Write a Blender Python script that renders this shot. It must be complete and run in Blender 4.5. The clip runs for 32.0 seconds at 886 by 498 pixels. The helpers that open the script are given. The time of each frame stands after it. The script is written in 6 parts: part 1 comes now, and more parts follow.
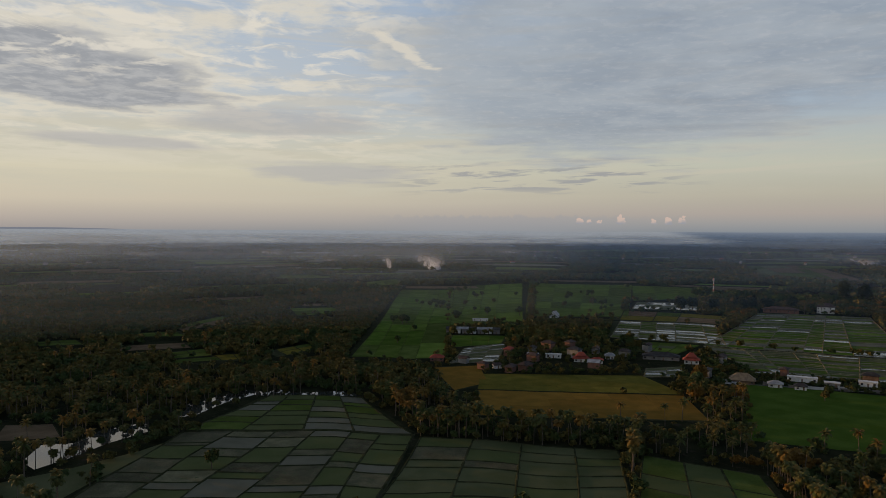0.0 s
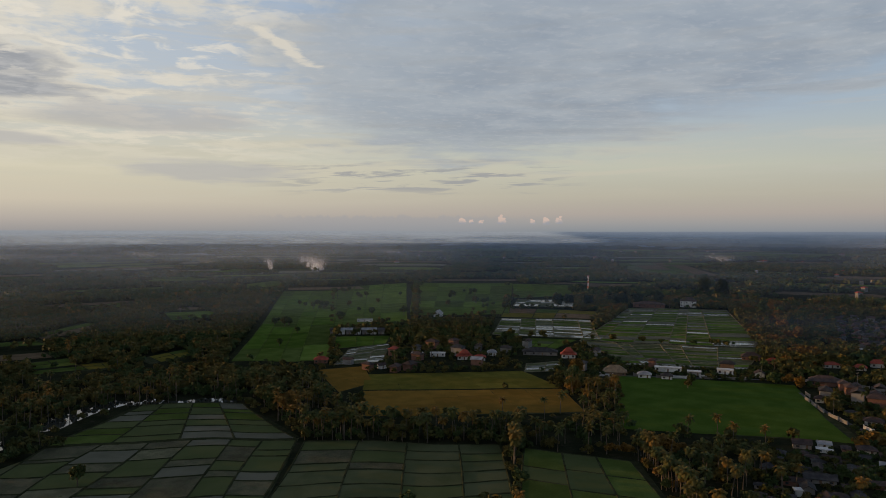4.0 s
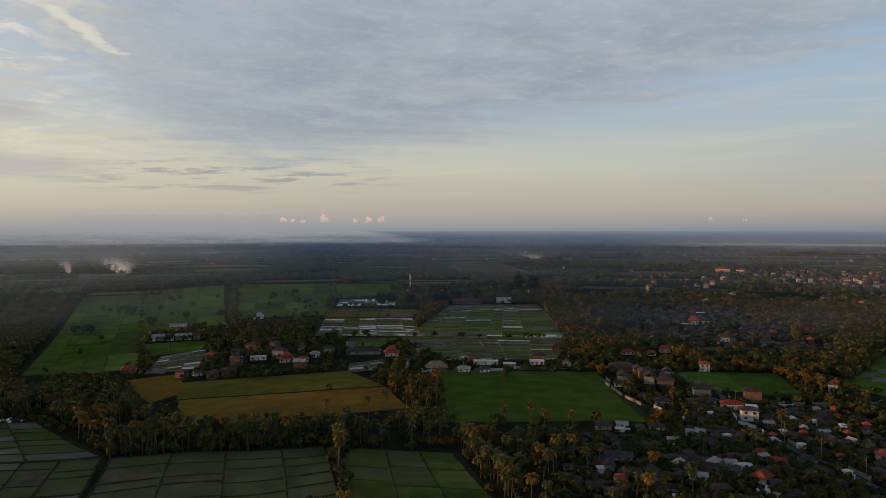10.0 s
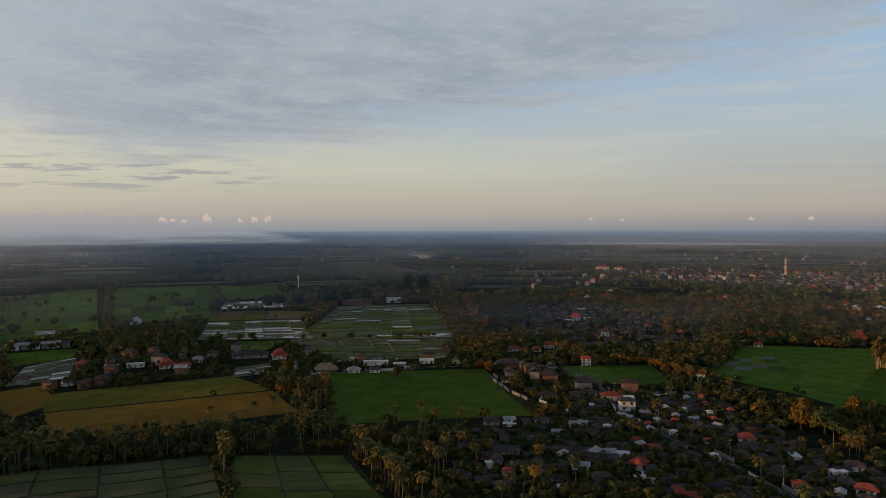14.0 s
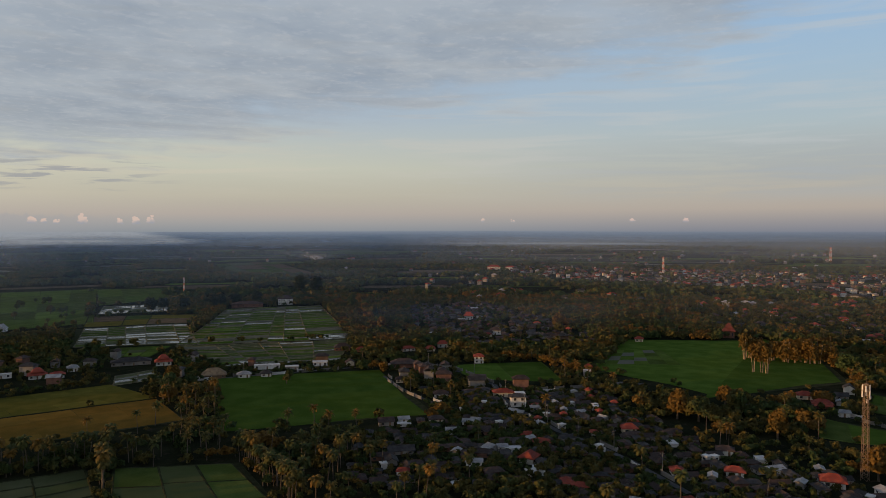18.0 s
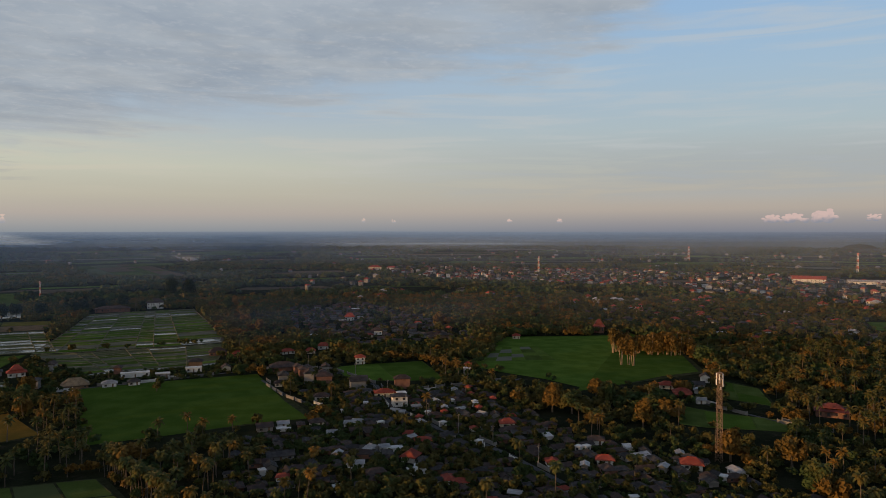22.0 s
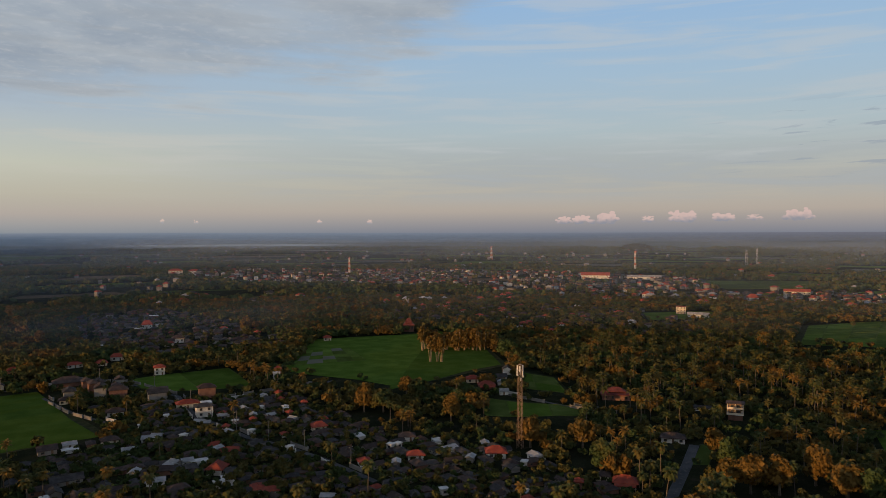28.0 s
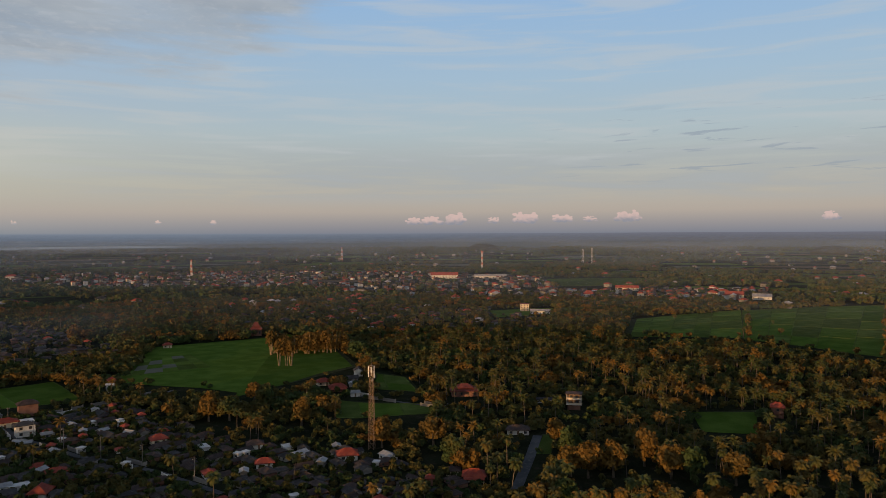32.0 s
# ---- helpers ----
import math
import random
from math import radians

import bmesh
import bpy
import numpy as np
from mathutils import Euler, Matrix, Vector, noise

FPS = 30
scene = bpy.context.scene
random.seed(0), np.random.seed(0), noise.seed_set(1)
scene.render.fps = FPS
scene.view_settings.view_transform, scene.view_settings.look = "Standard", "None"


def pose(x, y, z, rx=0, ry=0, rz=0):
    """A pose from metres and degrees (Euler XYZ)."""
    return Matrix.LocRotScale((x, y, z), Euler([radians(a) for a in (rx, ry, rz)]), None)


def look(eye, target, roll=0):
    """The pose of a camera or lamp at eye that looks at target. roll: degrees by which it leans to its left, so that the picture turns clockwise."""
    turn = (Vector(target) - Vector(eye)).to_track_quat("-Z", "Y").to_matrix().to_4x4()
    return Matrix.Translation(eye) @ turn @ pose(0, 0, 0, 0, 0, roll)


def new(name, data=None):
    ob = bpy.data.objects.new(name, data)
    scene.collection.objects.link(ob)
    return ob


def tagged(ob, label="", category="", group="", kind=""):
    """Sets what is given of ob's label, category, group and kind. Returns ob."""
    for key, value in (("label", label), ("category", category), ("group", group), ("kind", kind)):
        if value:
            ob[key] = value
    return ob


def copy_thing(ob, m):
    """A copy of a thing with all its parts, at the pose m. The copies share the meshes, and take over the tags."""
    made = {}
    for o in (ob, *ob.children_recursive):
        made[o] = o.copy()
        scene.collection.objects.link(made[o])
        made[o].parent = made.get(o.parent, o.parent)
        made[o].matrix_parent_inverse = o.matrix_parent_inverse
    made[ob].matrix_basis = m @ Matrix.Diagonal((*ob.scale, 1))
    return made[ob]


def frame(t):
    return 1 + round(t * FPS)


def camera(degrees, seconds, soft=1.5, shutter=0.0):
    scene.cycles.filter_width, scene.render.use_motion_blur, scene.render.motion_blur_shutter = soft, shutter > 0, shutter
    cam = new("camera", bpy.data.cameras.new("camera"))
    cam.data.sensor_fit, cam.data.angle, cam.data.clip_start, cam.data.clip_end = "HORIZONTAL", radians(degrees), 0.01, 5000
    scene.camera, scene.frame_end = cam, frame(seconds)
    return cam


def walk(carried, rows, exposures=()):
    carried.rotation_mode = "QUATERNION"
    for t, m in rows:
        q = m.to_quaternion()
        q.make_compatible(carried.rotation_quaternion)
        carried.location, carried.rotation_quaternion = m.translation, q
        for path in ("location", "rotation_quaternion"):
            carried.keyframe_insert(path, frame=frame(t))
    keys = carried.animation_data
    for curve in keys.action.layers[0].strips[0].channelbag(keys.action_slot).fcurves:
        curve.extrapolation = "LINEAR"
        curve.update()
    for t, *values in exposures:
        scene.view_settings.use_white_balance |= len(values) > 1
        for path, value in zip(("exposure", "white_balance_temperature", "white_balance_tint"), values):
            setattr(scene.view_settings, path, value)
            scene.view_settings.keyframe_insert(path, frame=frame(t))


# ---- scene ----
# ---------------------------------------------------------------- camera
# A drone hovering 100 m over the plain and turning slowly to the right.
cam = camera(63.39, 32.0, soft=0.85)
# seconds, heading clockwise from +Y, tilt above level, lean (degrees)
PATH = [
    (0, 0.00, -1.45, 0.32),
    (0.5, 1.16, -1.45, 0.33),
    (1, 2.35, -1.44, 0.32),
    (1.5, 3.58, -1.43, 0.31),
    (2, 4.76, -1.43, 0.25),
    (2.5, 5.93, -1.42, 0.20),
    (3, 7.00, -1.41, 0.17),
    (3.5, 8.09, -1.41, 0.17),
    (5.5, 12.84, -1.39, 0.10),
    (6, 14.00, -1.38, 0.10),
    (6.5, 15.15, -1.38, 0.08),
    (7, 16.28, -1.38, 0.10),
    (7.5, 17.43, -1.39, 0.11),
    (8, 18.62, -1.39, 0.12),
    (8.5, 19.81, -1.40, 0.09),
    (9, 20.99, -1.41, 0.07),
    (9.5, 22.16, -1.41, 0.06),
    (10, 23.32, -1.41, 0.07),
    (10.5, 24.47, -1.41, 0.06),
    (11, 25.66, -1.41, 0.05),
    (11.5, 26.87, -1.41, 0.02),
    (12, 28.12, -1.42, -0.01),
    (12.5, 29.29, -1.42, -0.06),
    (13, 30.37, -1.42, -0.05),
    (13.5, 31.18, -1.41, -0.04),
    (14, 32.12, -1.40, -0.01),
    (14.5, 33.11, -1.39, -0.01),
    (16.5, 37.33, -1.40, -0.02),
    (17, 38.39, -1.39, -0.02),
    (17.5, 39.46, -1.38, -0.03),
    (18, 40.58, -1.37, -0.01),
    (18.5, 41.70, -1.36, 0.00),
    (19, 42.85, -1.35, 0.01),
    (19.5, 43.99, -1.36, 0.00),
    (20, 45.12, -1.36, -0.01),
    (20.5, 46.30, -1.36, -0.01),
    (21, 47.56, -1.36, 0.00),
    (21.5, 48.80, -1.35, -0.01),
    (22, 50.06, -1.35, 0.00),
    (22.5, 51.27, -1.34, -0.01),
    (23, 52.41, -1.33, -0.02),
    (23.5, 53.58, -1.32, -0.03),
    (24, 54.76, -1.32, -0.04),
    (24.5, 55.99, -1.32, -0.04),
    (25, 57.21, -1.32, -0.05),
    (25.5, 58.42, -1.32, -0.07),
    (27.5, 63.48, -1.30, -0.14),
    (28, 65.11, -1.29, -0.15),
    (28.5, 66.73, -1.28, -0.17),
    (29, 68.26, -1.27, -0.17),
    (29.5, 69.70, -1.27, -0.17),
    (30, 71.15, -1.27, -0.16),
    (30.5, 72.62, -1.27, -0.19),
    (31, 74.10, -1.26, -0.22),
    (31.5, 75.58, -1.26, -0.25),
    (32, 77.01, -1.26, -0.26),
]
walk(cam, [(t, pose(0, 0, 100, 90 + tilt, 0, -head) @ pose(0, 0, 0, 0, 0, lean)) for t, head, tilt, lean in PATH],
     [(0, -0.10), (4, -0.07), (8, -0.03), (13, 0.0), (32, 0.0)])

# ---------------------------------------------------------------- world and sun
SUN_AZ, SUN_EL = -66.0, 3.6


def node(tree, kind, **values):
    n = tree.nodes.new(kind)
    for key, value in values.items():
        if key.startswith("i_"):
            n.inputs[int(key[2:])].default_value = value
        else:
            setattr_plain(n, key, value)
    return n


def setattr_plain(n, key, value):
    if key == "operation":
        n.operation = value
    elif key == "data_type":
        n.data_type = value
    elif key == "blend_type":
        n.blend_type = value
    elif key == "interpolation_type":
        n.interpolation_type = value


class Graph:
    """Short names for wiring nodes; every call returns an output socket or takes numbers and sockets alike."""

    def __init__(self, tree):
        self.tree = tree

    def put(self, socket, value):
        if isinstance(value, (int, float, tuple)):
            socket.default_value = value
        else:
            self.tree.links.new(value, socket)

    def math(self, op, a, b=0.0, c=None, clamp=False):
        n = node(self.tree, "ShaderNodeMath", operation=op)
        n.use_clamp = clamp
        self.put(n.inputs[0], a)
        self.put(n.inputs[1], b)
        if c is not None:
            self.put(n.inputs[2], c)
        return n.outputs[0]

    def step(self, x, lo, hi):
        n = node(self.tree, "ShaderNodeMapRange", interpolation_type="SMOOTHSTEP")
        self.put(n.inputs[0], x)
        self.put(n.inputs[1], lo)
        self.put(n.inputs[2], hi)
        return n.outputs[0]

    def linear(self, x, lo, hi, a=0.0, b=1.0):
        n = node(self.tree, "ShaderNodeMapRange")
        self.put(n.inputs[0], x)
        for i, v in enumerate((lo, hi, a, b)):
            self.put(n.inputs[i + 1], v)
        return n.outputs[0]

    def mix(self, f, a, b, blend="MIX"):
        n = node(self.tree, "ShaderNodeMix", data_type="RGBA", blend_type=blend)
        self.put(n.inputs[0], f)
        self.put(n.inputs[6], a)
        self.put(n.inputs[7], b)
        return n.outputs[2]

    def noise(self, vector, scale, detail=4.0, rough=0.5, warp=0.0):
        n = node(self.tree, "ShaderNodeTexNoise")
        if vector is not None:
            self.tree.links.new(vector, n.inputs["Vector"])
        n.inputs["Scale"].default_value = scale
        n.inputs["Detail"].default_value = detail
        n.inputs["Roughness"].default_value = rough
        n.inputs["Distortion"].default_value = warp
        return n.outputs["Fac"]

    def vec(self, x, y, z=0.0):
        n = node(self.tree, "ShaderNodeCombineXYZ")
        for i, v in enumerate((x, y, z)):
            self.put(n.inputs[i], v)
        return n.outputs[0]

    def ramp(self, x, stops):
        n = node(self.tree, "ShaderNodeValToRGB")
        e = n.color_ramp.elements
        while len(e) < len(stops):
            e.new(0.5)
        for k, (at, col) in zip(e, stops):
            k.position, k.color = at, (*col, 1.0) if len(col) == 3 else col
        self.put(n.inputs[0], x)
        return n.outputs[0]


def lin(r, g, b):
    """An sRGB colour of 0 to 255 as linear light."""
    return tuple((c / 255 / 12.92) if c / 255 <= 0.04045 else ((c / 255 + 0.055) / 1.055) ** 2.4 for c in (r, g, b))


def make_world():
    world = bpy.data.worlds.new("evening_sky")
    scene.world = world
    world.use_nodes = True
    tree = world.node_tree
    tree.nodes.clear()
    g = Graph(tree)
    sky = tree.nodes.new("ShaderNodeTexSky")
    sky.sky_type, sky.sun_disc = "NISHITA", False
    sky.sun_elevation, sky.sun_rotation = radians(SUN_EL), radians(SUN_AZ % 360)
    coord = tree.nodes.new("ShaderNodeTexCoord")
    split = tree.nodes.new("ShaderNodeSeparateXYZ")
    tree.links.new(coord.outputs["Generated"], split.inputs[0])
    x, y, z = split.outputs
    az = g.math("MULTIPLY", g.math("ARCTAN2", x, y), 57.29578)
    el = g.math("MULTIPLY", g.math("ARCSINE", z), 57.29578)
    up = g.linear(el, -2.0, 30.0)  # 1 degree is 1/32 of the ramp

    def at(deg):
        return (deg + 2.0) / 32.0
    west = g.ramp(up, [(0.0, lin(128, 132, 138)), (at(0), lin(160, 160, 162)), (at(0.9), lin(186, 180, 174)), (at(2.2), lin(212, 203, 186)),
                       (at(4.5), lin(221, 214, 192)), (at(7.5), lin(212, 211, 202)), (at(11), lin(200, 207, 214)), (at(20), lin(180, 197, 218)), (1.0, lin(128, 166, 222))])
    middle = g.ramp(up, [(0.0, lin(116, 126, 142)), (at(0), lin(144, 152, 160)), (at(0.7), lin(167, 166, 166)), (at(1.4), lin(184, 175, 168)), (at(2.8), lin(193, 188, 173)),
                         (at(5.0), lin(203, 204, 189)), (at(6.8), lin(194, 200, 196)), (at(9), lin(177, 191, 205)), (at(17), lin(156, 182, 214)), (1.0, lin(112, 154, 216))])
    east = g.ramp(up, [(0.0, lin(98, 104, 120)), (at(0), lin(130, 135, 148)), (at(0.8), lin(156, 153, 156)), (at(1.7), lin(182, 172, 164)), (at(3.0), lin(187, 181, 172)),
                       (at(4.8), lin(183, 185, 182)), (at(8), lin(178, 194, 202)), (at(12), lin(168, 194, 216)), (at(18), lin(152, 188, 226)), (1.0, lin(118, 162, 222))])
    clear = g.mix(g.step(az, -25.0, 28.0), west, middle)
    clear = g.mix(g.step(az, 24.0, 74.0), clear, east)
    nish = g.mix(1.0, sky.outputs[0], (0.085, 0.085, 0.085, 1.0), "MULTIPLY")
    clear = g.mix(0.12, clear, nish)

    # cloud sheets lie flat overhead, so they draw together towards the horizon
    down = g.math("ADD", g.math("MAXIMUM", z, 0.0), 0.055)
    flat = g.vec(g.math("DIVIDE", x, down), g.math("DIVIDE", y, down))
    broad = g.noise(flat, 0.42, 5.0, 0.52, 0.3)
    fine = g.noise(flat, 2.1, 6.0, 0.54, 0.4)
    tiny = g.noise(flat, 7.0, 5.0, 0.62, 0.3)
    streak = g.noise(g.vec(g.math("MULTIPLY", az, 0.075), g.math("MULTIPLY", el, 0.95), 3.1), 1.0, 5.0, 0.55, 0.5)

    # veil of thin high streaks over all of the sky
    veil = g.math("MULTIPLY", g.step(streak, 0.44, 0.68), 0.45)
    veil = g.math("MULTIPLY", veil, g.step(el, 2.0, 5.0))
    colour = g.mix(veil, clear, g.mix(g.step(az, 10.0, 70.0), lin(208, 198, 178) + (1.0,), lin(190, 194, 196) + (1.0,)))

    # broken altocumulus in the west, bright rims and grey hearts
    west_side = g.math("SUBTRACT", 1.0, g.step(az, -9.0, 5.0))
    lumps = g.math("ADD", g.math("MULTIPLY", broad, 0.45), g.math("ADD", g.math("MULTIPLY", fine, 0.4), g.math("MULTIPLY", tiny, 0.2)))

    def mass(a, b, ra, rb, slope=0.0):
        da = g.math("SUBTRACT", az, a)
        de = g.math("SUBTRACT", g.math("SUBTRACT", el, b), g.math("MULTIPLY", da, slope))
        u, w = g.math("DIVIDE", da, ra), g.math("DIVIDE", de, rb)
        return g.math("MAXIMUM", g.math("SUBTRACT", 1.0, g.math("SQRT", g.math("ADD", g.math("MULTIPLY", u, u), g.math("MULTIPLY", w, w)))), 0.0)
    # one heavy bank on the left, a hole of blue beside it, and a torn bright edge
    bank = g.math("MAXIMUM", mass(-30.0, 11.3, 17.0, 3.2, -0.06), g.math("MULTIPLY", mass(-24.0, 9.6, 10.0, 1.6), 0.8))
    hole = g.math("MAXIMUM", mass(-11.0, 13.4, 9.0, 3.2), mass(-8.0, 9.5, 7.0, 2.4))
    torn = mass(-3.2, 14.0, 4.6, 1.0, -0.55)
    pile = g.math("ADD", lumps, g.math("MULTIPLY", bank, 0.34))
    pile = g.math("SUBTRACT", pile, g.math("MULTIPLY", hole, 0.12))
    rim = g.math("MULTIPLY", g.step(pile, 0.48, 0.57), g.math("MULTIPLY", west_side, g.step(el, 3.5, 7.0)))
    colour = g.mix(g.math("MULTIPLY", rim, 0.72), colour, lin(231, 222, 203) + (1.0,))
    heart = g.math("MULTIPLY", g.step(g.math("ADD", pile, g.math("MULTIPLY", bank, 0.12)), 0.56, 0.70), g.math("MULTIPLY", west_side, g.step(el, 5.0, 8.5)))
    colour = g.mix(g.math("MULTIPLY", heart, 0.85), colour, g.mix(g.step(tiny, 0.4, 0.65), lin(146, 151, 160) + (1.0,), lin(174, 176, 180) + (1.0,)))
    flecks = g.noise(flat, 4.6, 4.0, 0.6, 0.5)
    high = g.math("MULTIPLY", g.math("MULTIPLY", west_side, g.step(el, 9.0, 13.0)), g.step(flecks, 0.50, 0.64))
    colour = g.mix(g.math("MULTIPLY", high, 0.75), colour, lin(232, 225, 211) + (1.0,))
    # a smooth sheet of pale gold below it
    sheet = g.math("MULTIPLY", g.step(streak, 0.36, 0.62), g.math("MULTIPLY", g.step(el, 1.5, 3.5), g.math("SUBTRACT", 1.0, g.step(el, 7.0, 9.5))))
    sheet = g.math("MULTIPLY", sheet, g.math("SUBTRACT", 1.0, g.step(az, -6.0, 16.0)))
    colour = g.mix(g.math("MULTIPLY", sheet, 0.45), colour, lin(204, 200, 182) + (1.0,))

    # two soft grey sheets with clean lower edges
    for a, b, ra, rb in ((-13.0, 8.3, 12.0, 1.7), (-9.0, 4.5, 9.5, 1.25), (-24.0, 6.4, 9.0, 0.8)):
        soft = g.step(g.math("ADD", mass(a, b, ra, rb, -0.02), g.math("MULTIPLY", g.math("SUBTRACT", g.math("ADD", g.math("MULTIPLY", fine, 0.5), g.math("MULTIPLY", streak, 0.5)), 0.5), 1.3)), 0.18, 0.62)
        colour = g.mix(g.math("MULTIPLY", soft, 0.55), colour, lin(174, 174, 178) + (1.0,))

    # the grey-lilac deck, whose lower edge climbs to the east
    rise = [(-30, 0.60), (-6, 0.36), (0, 0.26), (5, 0.195), (11, 0.175), (17, 0.205), (26, 0.25), (35, 0.30), (44, 0.355), (52, 0.39), (58, 0.41), (63, 0.47), (70, 0.60), (80, 0.95), (90, 1.0)]
    edge = g.ramp(g.linear(az, -30.0, 90.0), [((a + 30.0) / 120.0, (v,) * 3) for a, v in rise])
    edge = g.math("MULTIPLY", edge, 30.0)
    ragged = g.math("ADD", g.math("MULTIPLY", g.math("SUBTRACT", fine, 0.5), 6.5), g.math("MULTIPLY", g.math("SUBTRACT", streak, 0.5), 6.0))
    over = g.math("SUBTRACT", g.math("ADD", el, ragged), edge)
    deck = g.math("MULTIPLY", g.step(over, -1.2, 2.4), g.step(g.math("ADD", az, g.math("MULTIPLY", g.math("SUBTRACT", g.math("ADD", g.math("MULTIPLY", broad, 0.6), g.math("MULTIPLY", fine, 0.4)), 0.5), 60.0)), -12.0, 8.0))
    shade = g.mix(g.step(fine, 0.30, 0.70), lin(147, 157, 169) + (1.0,), lin(170, 177, 184) + (1.0,))
    shade = g.mix(g.math("MULTIPLY", g.step(broad, 0.40, 0.62), 0.45), shade, lin(174, 181, 187) + (1.0,))
    shade = g.mix(g.math("MULTIPLY", g.step(tiny, 0.52, 0.76), 0.30), shade, lin(192, 190, 188) + (1.0,))
    shade = g.mix(g.math("MULTIPLY", g.math("SUBTRACT", 1.0, g.step(tiny, 0.26, 0.46)), 0.22), shade, lin(132, 143, 161) + (1.0,))
    shade = g.mix(g.math("MULTIPLY", g.step(g.noise(flat, 15.0, 4.0, 0.6, 0.2), 0.50, 0.70), 0.22), shade, lin(196, 197, 200) + (1.0,))
    shade = g.mix(g.math("MULTIPLY", g.step(streak, 0.50, 0.66), 0.25), shade, lin(143, 152, 163) + (1.0,))
    gaps = g.math("SUBTRACT", 1.0, g.math("MULTIPLY", g.step(broad, 0.54, 0.68), 0.35))
    colour = g.mix(g.math("MULTIPLY", g.math("MULTIPLY", deck, 0.88), gaps), colour, shade)
    tear = g.step(g.math("ADD", torn, g.math("MULTIPLY", g.math("SUBTRACT", tiny, 0.5), 1.4)), 0.34, 0.75)
    colour = g.mix(g.math("MULTIPLY", g.math("MULTIPLY", tear, g.step(torn, 0.0, 0.25)), 0.75), colour, lin(226, 218, 202) + (1.0,))

    # thin dark bars of cloud low in the middle
    bars = g.noise(g.vec(g.math("MULTIPLY", az, 0.21), g.math("ADD", g.math("MULTIPLY", el, 2.3), g.math("MULTIPLY", az, -0.06)), 9.0), 1.0, 5.0, 0.55, 0.5)
    low = g.math("MULTIPLY", g.step(el, 2.6, 3.6), g.math("SUBTRACT", 1.0, g.step(el, 4.6, 6.0)))
    low = g.math("MULTIPLY", low, g.math("MULTIPLY", g.step(az, -8.0, 2.0), g.math("SUBTRACT", 1.0, g.step(az, 14.0, 22.0))))
    colour = g.mix(g.math("MULTIPLY", g.math("MULTIPLY", g.step(bars, 0.50, 0.62), low), 0.72), colour, lin(150, 152, 158) + (1.0,))
    # and a few small ones in the east
    low = g.math("MULTIPLY", g.step(el, 3.5, 4.5), g.math("SUBTRACT", 1.0, g.step(el, 8.0, 10.0)))
    low = g.math("MULTIPLY", low, g.step(az, 82.0, 94.0))
    colour = g.mix(g.math("MULTIPLY", g.math("MULTIPLY", g.step(bars, 0.58, 0.66), low), 0.55), colour, lin(138, 150, 166) + (1.0,))
    # a broad soft grey sheet low in the east
    low = g.math("MULTIPLY", g.step(el, 1.8, 3.6), g.math("SUBTRACT", 1.0, g.step(g.math("ADD", el, g.math("MULTIPLY", g.math("SUBTRACT", streak, 0.5), 5.0)), 5.2, 7.6)))
    low = g.math("MULTIPLY", low, g.step(az, 36.0, 66.0))
    colour = g.mix(g.math("MULTIPLY", g.math("MULTIPLY", low, g.step(streak, 0.30, 0.60)), 0.5), colour, lin(156, 165, 172) + (1.0,))
    # a low dim bank over the sea
    crest = g.noise(g.vec(g.math("MULTIPLY", az, 0.9), 0.0, 5.0), 1.0, 5.0, 0.65)
    bank_top = g.math("ADD", 0.35, g.math("MULTIPLY", crest, 1.6))
    under = g.math("MULTIPLY", g.math("SUBTRACT", 1.0, g.step(g.math("SUBTRACT", el, bank_top), -0.10, 0.12)), g.math("MULTIPLY", g.step(az, -8.0, 0.0), g.math("SUBTRACT", 1.0, g.step(az, 8.0, 20.0))))
    colour = g.mix(g.math("MULTIPLY", under, 0.42), colour, lin(158, 159, 164) + (1.0,))
    # the sky deepens overhead, away from the low sun
    colour = g.mix(g.step(el, 20.0, 62.0), colour, lin(82, 104, 138) + (1.0,))
    # dim haze under the horizon
    colour = g.mix(g.step(z, 0.0, -0.03), colour, lin(84, 88, 94) + (1.0,))
    back = tree.nodes.new("ShaderNodeBackground")
    back.inputs[1].default_value = 1.0
    tree.links.new(colour, back.inputs[0])
    out = tree.nodes.new("ShaderNodeOutputWorld")
    tree.links.new(back.outputs[0], out.inputs[0])


make_world()
lamp = bpy.data.lights.new("sun", "SUN")
lamp.energy, lamp.angle, lamp.color = 4.4, radians(0.6), (1.0, 0.55, 0.22)
sun = new("sun", lamp)
a, e = radians(SUN_AZ), radians(SUN_EL)
sun.matrix_world = look((0, 0, 0), (-math.sin(a) * math.cos(e), -math.cos(a) * math.cos(e), -math.sin(e)))

# ---------------------------------------------------------------- materials


def base_material(name):
    m = bpy.data.materials.new(name)
    m.use_nodes = True
    tree = m.node_tree
    g = Graph(tree)
    bsdf = tree.nodes["Principled BSDF"]
    return m, tree, g, bsdf


def spread(g, tree):
    """A random number for each piece, by object and by island."""
    info = tree.nodes.new("ShaderNodeObjectInfo")
    geo = tree.nodes.new("ShaderNodeNewGeometry")
    return g.math("FRACT", g.math("ADD", info.outputs["Random"], geo.outputs["Random Per Island"]))


